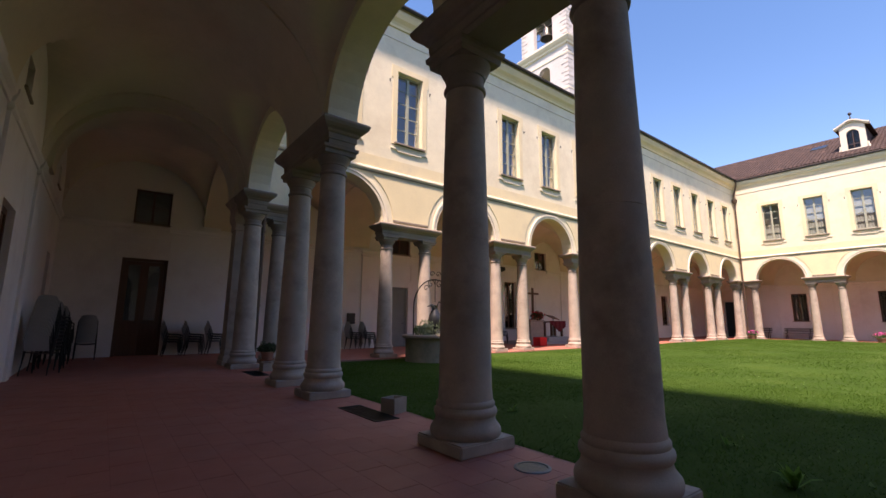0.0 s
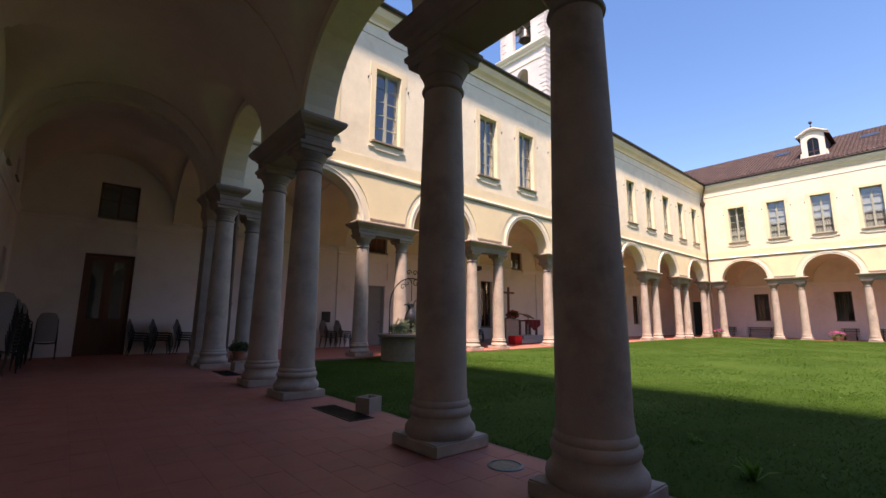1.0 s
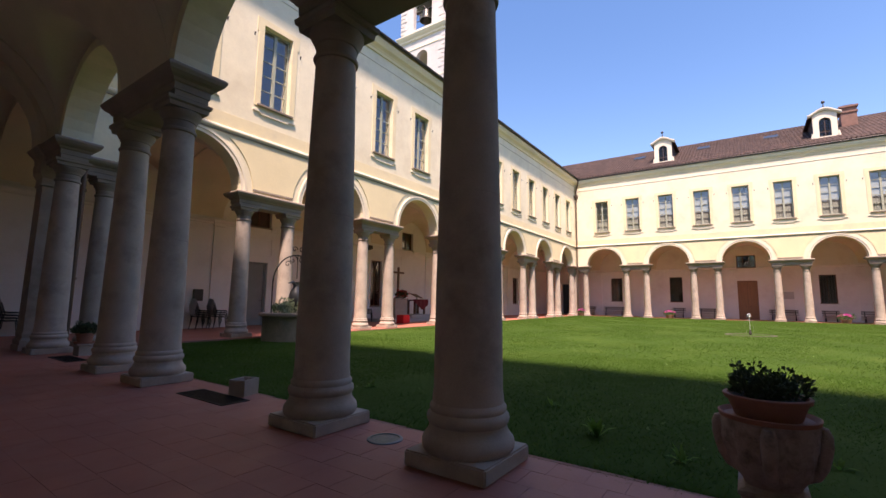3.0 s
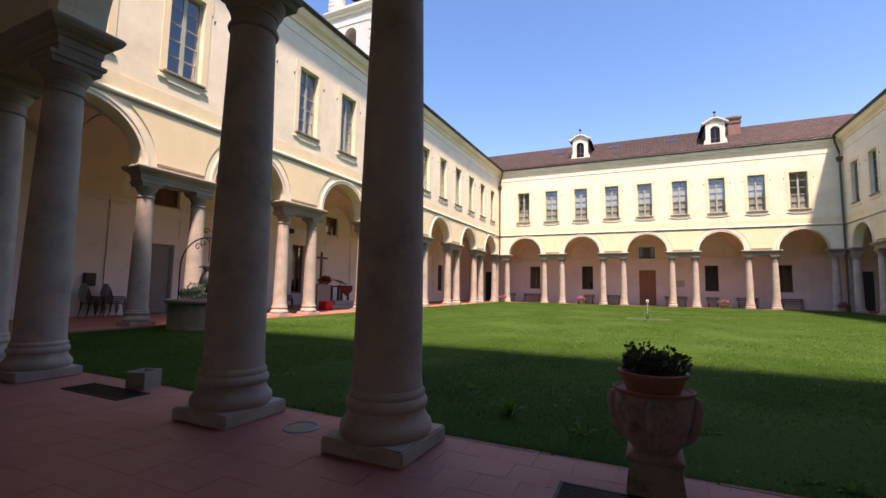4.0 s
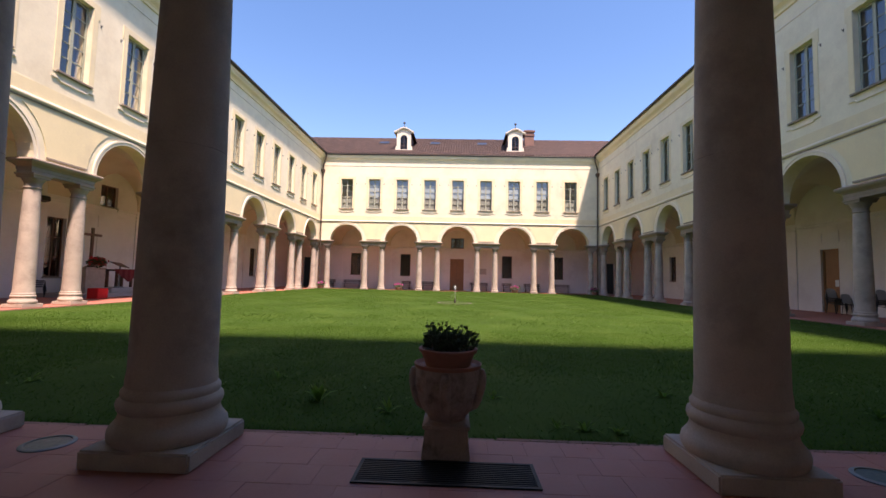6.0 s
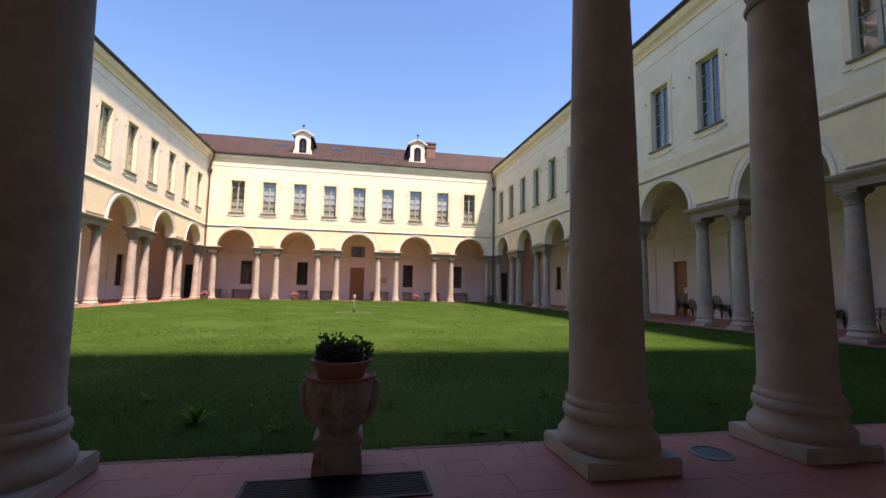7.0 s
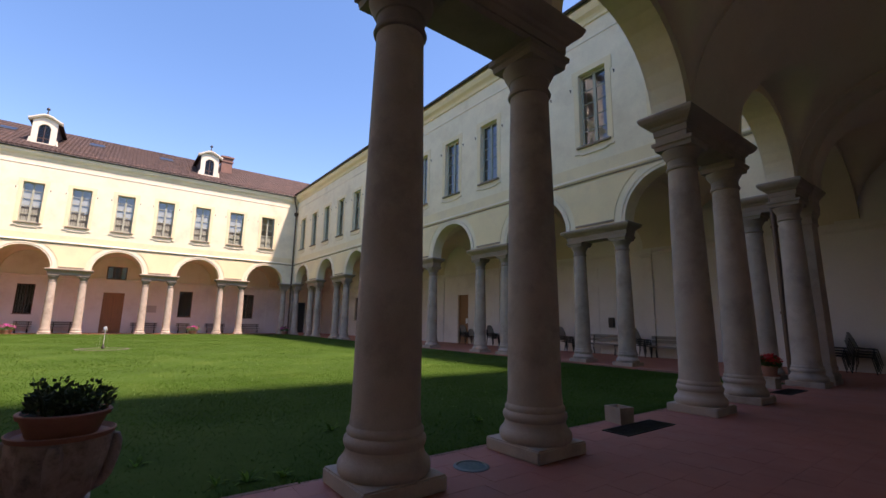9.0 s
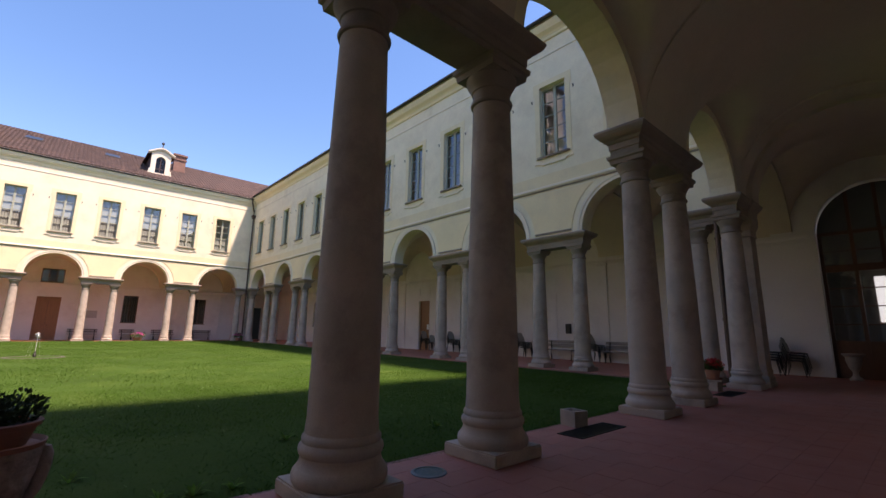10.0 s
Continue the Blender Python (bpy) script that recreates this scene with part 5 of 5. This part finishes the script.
for mat, num, nm in ((LEAF, 9, "herbs"), (SILVERLEAF, 8, "lavender")):
    bm = bmesh.new()
    for k in range(num):
        a, q = rng.uniform(0, 6.28), rng.uniform(0.2, 0.85)
        c = P(WX + q * math.cos(a), WY + q * math.sin(a), 0.85)
        leaves(bm, rng, c, (0.13, 0.13, 0.30 if mat is SILVERLEAF else 0.16), 150, 0.06, 1.6)
    part(nm, bm, mat, wl)
ia = thing("iron_arch", "black wrought iron arch with scrolls over the well", "iron arch")
for s in (-1, 1):
    bm = bmesh.new()
    pts = [(WX + s * 0.80, WY, 0.73), (WX + s * 0.80, WY, 1.6)] + [(WX + s * (0.8 * math.cos(math.pi / 2 * k / 8)), WY, 1.6 + 0.85 * math.sin(math.pi / 2 * k / 8)) for k in range(1, 9)]
    tube(bm, pts, 0.02, 8)
    part("arch_bar", bm, IRON, ia, "", True)
for s in (-1, 1):
    for rad, cx, cz in ((0.16, 0.17, 2.30), (0.11, 0.34, 2.16), (0.10, 0.12, 2.62)):
        bm = bmesh.new()
        tube(bm, [(WX + s * cx + rad * (1 - k / 26) * math.cos(k / 3.2), WY, cz + rad * (1 - k / 26) * math.sin(k / 3.2)) for k in range(25)], 0.013, 6)
        part("scroll", bm, IRON, ia, "", True)
bm = bmesh.new()
tube(bm, [(WX, WY, 2.45), (WX, WY, 1.75)], 0.012, 6)
part("chain", bm, IRON, ia)
jug = thing("jug", "dark metal jug with long beak over the well", "jug")
PEWTER = material("dark_pewter", (0.035, 0.038, 0.042), 0.35, 0.2, 8, 60, 0.1, metal=0.3)
bm = bmesh.new()
lathe(bm, [(0.05, 0.90), (0.12, 0.93), (0.19, 1.05), (0.21, 1.2), (0.17, 1.36), (0.10, 1.48), (0.085, 1.58), (0.11, 1.64), (0.08, 1.645), (0.06, 1.58)], 24, (WX, WY), close=False)
part("jug_body", bm, PEWTER, jug, smooth=True)
bm = bmesh.new()
tube(bm, [(WX - 0.06, WY - 0.02, 1.55), (WX - 0.16, WY - 0.04, 1.64), (WX - 0.33, WY - 0.06, 1.60)], [0.06, 0.045, 0.012], 10)
part("beak", bm, PEWTER, jug, smooth=True)
bm = bmesh.new()
tube(bm, [(WX + 0.07, WY, 1.6), (WX + 0.16, WY, 1.76), (WX + 0.27, WY, 1.68), (WX + 0.27, WY, 1.45), (WX + 0.2, WY, 1.25)], 0.018, 8)
part("handle", bm, PEWTER, jug, smooth=True)
bm = bmesh.new()
lathe(bm, [(0.10, 0.66), (0.10, 0.70), (0.04, 0.74), (0.05, 0.905)], 16, (WX, WY))
part("foot", bm, PEWTER, jug, smooth=True)

# ---- fountain in the middle of the lawn ----
fo = thing("fountain", "small round stone fountain basin with a thin jet", "fountain")
bm = bmesh.new()
lathe(bm, [(0.85, -0.08), (0.86, -0.02), (0.83, 0.005), (0.72, 0.005), (0.69, -0.02), (0.02, -0.03)], 40, (18.0, 0.05))
part("basin", bm, material("wet_basin_stone", (0.055, 0.045, 0.03), 0.7, 0.25, 3, 30, 0.3), fo, "low stone ring", True)
bm = bmesh.new()
lathe(bm, [(0.05, 0.0), (0.05, 0.10), (0.03, 0.14), (0.02, 0.2)], 14, (18.0, 0.05))
part("nozzle", bm, DARKMETAL, fo)
WATER = bpy.data.materials.new("falling_water")
WATER.use_nodes = True
wb = WATER.node_tree.nodes["Principled BSDF"]
wb.inputs["Base Color"].default_value = (0.9, 0.92, 0.94, 1)
wb.inputs["Roughness"].default_value, wb.inputs["Transmission Weight"].default_value, wb.inputs["IOR"].default_value = 0.25, 0.55, 1.33
bm = bmesh.new()
rng = random.Random(5)
tube(bm, [(18.0, 0.05, 0.2), (18.0, 0.05, 0.55), (18.0, 0.05, 0.78)], [0.008, 0.010, 0.03], 8)
for k in range(7):
    a = 6.28 * k / 10
    pts = [(18.0 + math.cos(a) * 0.22 * f, 0.05 + math.sin(a) * 0.22 * f, 0.78 - 0.74 * f * f) for f in (0.05, 0.3, 0.55, 0.8, 1.0)]
    tube(bm, pts, [0.004, 0.0015, 0.001, 0.001, 0.0008], 5)
for k in range(40):
    a, q, z = rng.uniform(0, 6.28), rng.uniform(0, 0.06), rng.uniform(0.70, 0.82)
    bmesh.ops.create_icosphere(bm, subdivisions=1, radius=rng.uniform(0.01, 0.022), matrix=Matrix.Translation((18 + q * math.cos(a), 0.05 + q * math.sin(a), z)))
part("jet", bm, WATER, fo, "thin white water jet", True)

# ---- altar corner in the north walk ----
bm = bmesh.new()
box(bm, 14.2, 18.2, 14.9, 16.9, 0.0, 0.16, bevel=0.01)
GREYCARPET = material("grey_platform", (0.40, 0.37, 0.35), 0.9, 0.1, 3, 60, 0.2)
tagged(mesh_object("platform", bm, GREYCARPET), "low grey platform under the altar corner", "platform")
bm = bmesh.new()
box(bm, 16.1, 18.0, 15.3, 16.8, 0.161, 0.36, bevel=0.01)
box(bm, 15.7, 16.1, 15.4, 16.7, 0.161, 0.26, bevel=0.01)
tagged(mesh_object("step_block", bm, GREYCARPET), "grey upper step of the platform", "step")
SHIFT = 0.36                         # the cross stands clear of the column before it
pe = mesh_object("pedestal", (lambda b: (loft_rect(b, 14.45, 15.45, 15.4, 16.1, [(0.162, 0.02), (0.24, 0.02), (0.25, 0.0), (1.18, 0.0), (1.2, 0.03), (1.26, 0.03)]), b)[1])(bmesh.new()), CONCRETE)
tagged(pe, "grey stone pedestal under the cross", "pedestal")
pe.location.x = SHIFT
cr = thing("cross", "dark brown wooden cross standing on the pedestal", "cross", Matrix.Translation((SHIFT, 0, 0)))
bm = bmesh.new()
box(bm, 14.88, 14.99, 15.62, 15.70, 1.29, 2.95, bevel=0.006)
part("post", bm, DARKWOOD, cr)
bm = bmesh.new()
for a, b in ((14.46, 14.877), (14.993, 15.40)):
    box(bm, a, b, 15.625, 15.695, 2.60, 2.70, bevel=0.006)
part("arm", bm, DARKWOOD, cr)
bm = bmesh.new()
loft_rect(bm, 14.80, 15.07, 15.53, 15.79, [(1.262, 0.03), (1.30, 0.0)])
part("foot", bm, DARKWOOD, cr)
fb = thing("flower_arrangement", "red flowers with dark leaves before the cross", "flowers", Matrix.Translation((SHIFT, 0, 0)))
rng = random.Random(3)
bm = bmesh.new()
leaves(bm, rng, (15.0, 15.46, 1.45), (0.45, 0.10, 0.18), 420, 0.13, 0.4)
part("foliage", bm, DARKLEAF, fb)
bm = bmesh.new()
for k in range(26):
    leaves(bm, rng, (15.0 + rng.uniform(-0.45, 0.45), 15.40 + rng.uniform(-0.08, 0.05), 1.42 + rng.uniform(-0.1, 0.24)), (0.05, 0.05, 0.05), 10, 0.08, 0.3)
part("blossom", bm, REDPETAL, fb)
bm = bmesh.new()
lathe(bm, [(0.10, 1.262), (0.14, 1.36), (0.12, 1.37), (0.02, 1.35)], 16, (15.0, 15.48))
part("bowl", bm, CONCRETE, fb)
REDCLOTH = material("red_cloth", (0.52, 0.012, 0.012), 0.8, 0.15, 4, 50, 0.15)
bm = bmesh.new()
box(bm, 14.0, 14.52, 14.15, 14.6, 0.0, 0.42, bevel=0.015)
tagged(mesh_object("box", bm, REDCLOTH), "bright red cloth-covered box on the red floor", "box")
lc = thing("lectern", "reading stand draped with red cloth", "lectern", Matrix.Translation((0.45, 0, 0)))
bm = bmesh.new()
lathe(bm, [(0.22, 0.362), (0.22, 0.39), (0.03, 0.42), (0.03, 1.35)], 16, (16.55, 15.7))
part("stand", bm, GREYPAINT, lc)
bm = bmesh.new()
q = [bm.verts.new(P(*v)) for v in ((16.25, 15.5, 1.38), (16.85, 15.5, 1.30), (16.85, 15.95, 1.52), (16.25, 15.95, 1.56), (16.25, 15.5, 1.34), (16.85, 15.5, 1.26), (16.85, 15.95, 1.48), (16.25, 15.95, 1.52))]
for f in ((0, 1, 2, 3), (7, 6, 5, 4), (0, 4, 5, 1), (1, 5, 6, 2), (2, 6, 7, 3), (3, 7, 4, 0)):
    bm.faces.new([q[i] for i in f])
part("desk", bm, DARKWOOD, lc)
bm = bmesh.new()
n = 12
for a, b in ((15.95, 17.35),):
    rows = [[bm.verts.new(P(a + (b - a) * i / n, 15.46 + 0.02 * math.sin(i * 2.1), z + (0.85 * abs(i / n - 0.62) if j else 0))) for i in range(n + 1)] for j, z in enumerate((1.22, 0.60))]
    for i in range(n):
        bm.faces.new((rows[0][i], rows[0][i + 1], rows[1][i + 1], rows[1][i]))
g = bmesh.ops.extrude_face_region(bm, geom=list(bm.faces))
bmesh.ops.translate(bm, verts=[v for v in g["geom"] if isinstance(v, bmesh.types.BMVert)], vec=(0, 0.01, 0))
part("cloth", bm, material("dark_red_cloth", (0.15, 0.009, 0.013), 0.85, 0.2, 4, 50, 0.15), lc, "hanging dark red cloth")
al = thing("altar_table", "small dark wooden altar table on the platform", "altar table", Matrix.Translation((0.08, 0, 0)))
bm = bmesh.new()
box(bm, 16.8, 17.9, 15.75, 16.35, 1.12, 1.2, bevel=0.01)
part("tabletop", bm, DARKWOOD, al)
for x, y in ((16.9, 15.82), (17.8, 15.82), (16.9, 16.28), (17.8, 16.28)):
    bm = bmesh.new()
    box(bm, x - 0.05, x + 0.05, y - 0.05, y + 0.05, 0.362, 1.118, bevel=0.006)
    part("leg", bm, DARKWOOD, al)

# ---- lanterns hanging in the far corner bays ----
for y in (13.9, -13.9):
    l = thing("lantern", "black iron lantern hanging from the vault", "lantern", group="hanging lanterns")
    x = 38.2
    bm = bmesh.new()
    tube(bm, [(x, y, 4.95), (x, y, 6.32)], 0.012, 6)
    part("rod", bm, IRON, l)
    bm = bmesh.new()
    lathe(bm, [(0.03, 4.95), (0.24, 4.80), (0.26, 4.76), (0.24, 4.75)], 6, (x, y), close=False)
    part("cap", bm, IRON, l)
    bm = bmesh.new()
    lathe(bm, [(0.20, 4.75), (0.13, 4.25)], 6, (x, y))
    part("glass", bm, PANE, l)
    for k in range(6):
        a = 2 * math.pi * k / 6
        bm = bmesh.new()
        tube(bm, [(x + 0.21 * math.cos(a), y + 0.21 * math.sin(a), 4.75), (x + 0.135 * math.cos(a), y + 0.135 * math.sin(a), 4.24)], 0.012, 5)
        part("bar", bm, IRON, l)
    bm = bmesh.new()
    lathe(bm, [(0.15, 4.25), (0.10, 4.20), (0.02, 4.12)], 6, (x, y))
    part("base", bm, IRON, l)

# stone vase by the arched door
vz = thing("stone_vase", "pale stone vase on a foot beside the arched door", "vase")
bm = bmesh.new()
lathe(bm, [(0.14, 0.0), (0.15, 0.04), (0.07, 0.12), (0.06, 0.22), (0.12, 0.32), (0.17, 0.48), (0.18, 0.62), (0.25, 0.68), (0.25, 0.71), (0.18, 0.70), (0.02, 0.66)], 28, (-1.35, -16.65))
part("body", bm, CONCRETE, vz, smooth=True)

# ---- kerb stones along the lawn ----
kerb = tagged(new("kerb"), "worn stone edging between floor and lawn", "kerb", kind="structure")
bm = bmesh.new()
box(bm, 0, 0.05, 0, 0.992, -0.12, -0.004, bevel=0.006)
k0 = mesh_object("kerb_stone", bm, KERB, kerb)
k0.matrix_basis = Matrix.Translation((EDGE, -iy, 0))
for j in range(1, int(2 * iy)):
    share("kerb_stone", k0.data, kerb, Matrix.Translation((EDGE + 0.004 * math.sin(j * 7), -iy + j, 0.003 * math.sin(j * 3))))
for j in range(int(2 * iy)):
    share("kerb_stone", k0.data, kerb, Matrix.Translation((XF - EDGE - 0.09, -iy + j, 0)))
for j in range(34):
    for y in (iy, -iy + 0.09):
        share("kerb_stone", k0.data, kerb, Matrix.Translation((EDGE + 0.6 + j, y, 0)) @ pose(0, 0, 0, 0, 0, -90))

# ---- floor tiles of the near walk ----
TS = 0.25
bm = bmesh.new()
loft_rect(bm, 0.0008, TS - 0.0008, 0.0008, TS - 0.0008, [(-0.01, 0.0), (0.0, 0.0), (0.0006, -0.001)])
t0 = mesh_object("floor_tile", bm, REDFLOOR, floor)
first_tile = True
ROWS_NEAR, SPAN = 9, 16
verts, faces = [], []
for i in range(19):
    for j in range(-70, 70):
        x, y, z = EDGE - (i + 1) * TS - 0.004, j * TS + (TS * 0.4 if i % 2 else 0), 0.0007 * math.sin(i * 5 + j * 3)
        if i < ROWS_NEAR and -SPAN <= j < SPAN:
            m = Matrix.Translation((x, y, z))
            if first_tile:
                t0.matrix_basis, first_tile = m, False
            else:
                share("floor_tile", t0.data, floor, m)
            continue
        if abs(y) > YS + DEEP - 0.4 or x < -DEEP_WEST - 0.2:
            continue
        b = len(verts)
        verts += [(x + a, y + c, z + d) for d in (-0.01, 0.0) for a, c in ((0.0008, 0.0008), (TS - 0.0008, 0.0008), (TS - 0.0008, TS - 0.0008), (0.0008, TS - 0.0008))]
        faces += [[b + k for k in f] for f in ((4, 5, 6, 7), (0, 1, 5, 4), (1, 2, 6, 5), (2, 3, 7, 6), (3, 0, 4, 7))]
me = bpy.data.meshes.new("floor_tiles")
me.from_pydata(verts, [], faces)
me.materials.append(REDFLOOR)
tl = new("floor_tiles", me)
tl.parent = floor
tl["kind"] = "stuff"

# ---- grass ----
gen = np.random.default_rng(7)


def blades(name, count, x0, x1, y0, y1, width, height, mat, label):
    x = gen.uniform(x0, x1, count)
    y = gen.uniform(y0, y1, count)
    ok = np.hypot(x - WX, y - WY) > 0.95
    ok &= np.hypot(x - 18, y) > 0.92
    x, y = x[ok], y[ok]
    n = len(x)
    a = gen.uniform(0, 2 * np.pi, n)
    clump = 0.55 + 0.45 * np.sin(x * 1.7 + 2 * np.sin(y * 1.3)) * np.sin(y * 2.1 + x * 0.6)
    h = height * gen.uniform(0.45, 1.25, n) * (0.7 + 0.5 * clump)
    w = width * gen.uniform(0.6, 1.3, n)
    lean = gen.normal(0, 0.95, (n, 2)) * h[:, None]
    dx, dy = np.cos(a) * w, np.sin(a) * w
    # wind every blade so that it faces the sky
    turn = np.where(dx * lean[:, 1] - dy * lean[:, 0] < 0, -1.0, 1.0)
    dx, dy = dx * turn, dy * turn
    z = lawn_height(x) - 0.012
    v = np.empty((n, 3, 3))
    v[:, 0] = np.stack([x - dx, y - dy, z], 1)
    v[:, 1] = np.stack([x + dx, y + dy, z], 1)
    v[:, 2] = np.stack([x + lean[:, 0], y + lean[:, 1], z + h], 1)
    m = bpy.data.meshes.new(name)
    m.vertices.add(3 * n)
    m.vertices.foreach_set("co", v.ravel())
    m.loops.add(3 * n)
    m.loops.foreach_set("vertex_index", np.arange(3 * n, dtype=np.int32))
    m.polygons.add(n)
    m.polygons.foreach_set("loop_start", np.arange(0, 3 * n, 3, dtype=np.int32))
    m.update()
    m.polygons.foreach_set("use_smooth", np.ones(n, dtype=bool))
    m.normals_split_custom_set_from_vertices(np.tile((0.0, 0.0, 1.0), (3 * n, 1)))
    m.materials.append(mat)
    tagged(new(name, m), label, "grass", kind="stuff")


gx0, gx1 = EDGE + 0.065, XF - EDGE - 0.1
blades("grass", 270000, gx0, 7.5, -iy + 0.1, iy - 0.1, 0.0045, 0.026, BLADE, "short green lawn grass near the walk")
blades("grass", 200000, 7.5, gx1, -iy + 0.1, iy - 0.1, 0.010, 0.026, BLADE, "short green lawn grass in the courtyard")
blades("edge_grass", 16000, EDGE - 0.01, EDGE + 0.16, -iy + 0.1, iy - 0.1, 0.0045, 0.060, BLADE, "longer grass growing over the edge of the floor")
PALEBLADE = material("pale_clover_leaf", (0.10, 0.17, 0.045), 0.9, 0.3, 0.6, 8, 0.0)
thin(PALEBLADE)
blades("clover", 5200, gx0, gx1, -iy + 0.1, iy - 0.1, 0.018, 0.030, PALEBLADE, "pale clover and weeds scattered in the lawn")
# broad-leaved weeds and tufts at the lawn's edge
rng = random.Random(21)
WEEDLEAF = material("pale_weed_leaf", (0.10, 0.21, 0.03), 0.95, 0.3, 9, 40, 0.1)
thin(WEEDLEAF)
for k, (x, y, s) in enumerate(((1.35, 1.25, 0.24), (1.1, 0.55, 0.15), (1.6, -0.4, 0.13), (1.3, 2.75, 0.14), (0.75, -1.05, 0.15), (0.72, -1.3, 0.12), (0.8, -0.85, 0.11), (1.9, -2.2, 0.16), (2.2, 2.0, 0.13), (1.4, -3.9, 0.15), (1.7, 4.4, 0.15), (2.5, 0.3, 0.11))):
    weed = thing("weed", "broad-leaved green weed in the lawn", "weed", group="lawn weeds")
    for j in range(12):
        bm = bmesh.new()
        a, tilt = rng.uniform(0, 6.28), rng.uniform(0.45, 1.3)
        d = P(math.cos(a) * math.sin(tilt), math.sin(a) * math.sin(tilt), math.cos(tilt))
        side = d.cross(P(0, 0, 1)).normalized() * s * 0.10
        l = s * rng.uniform(0.7, 1.2)
        droop = P(0, 0, -0.25 * l * tilt)
        pts = [P(x, y, -0.05), P(x, y, -0.05) + d * l * 0.55, P(x, y, -0.05) + d * l + droop]
        q = [bm.verts.new(v) for v in (pts[0] - side * 0.4, pts[0] + side * 0.4, pts[1] + side, pts[1] - side, pts[2])]
        bm.faces.new((q[0], q[1], q[2], q[3]))
        bm.faces.new((q[3], q[2], q[4]))
        part("leaf", bm, WEEDLEAF, weed)
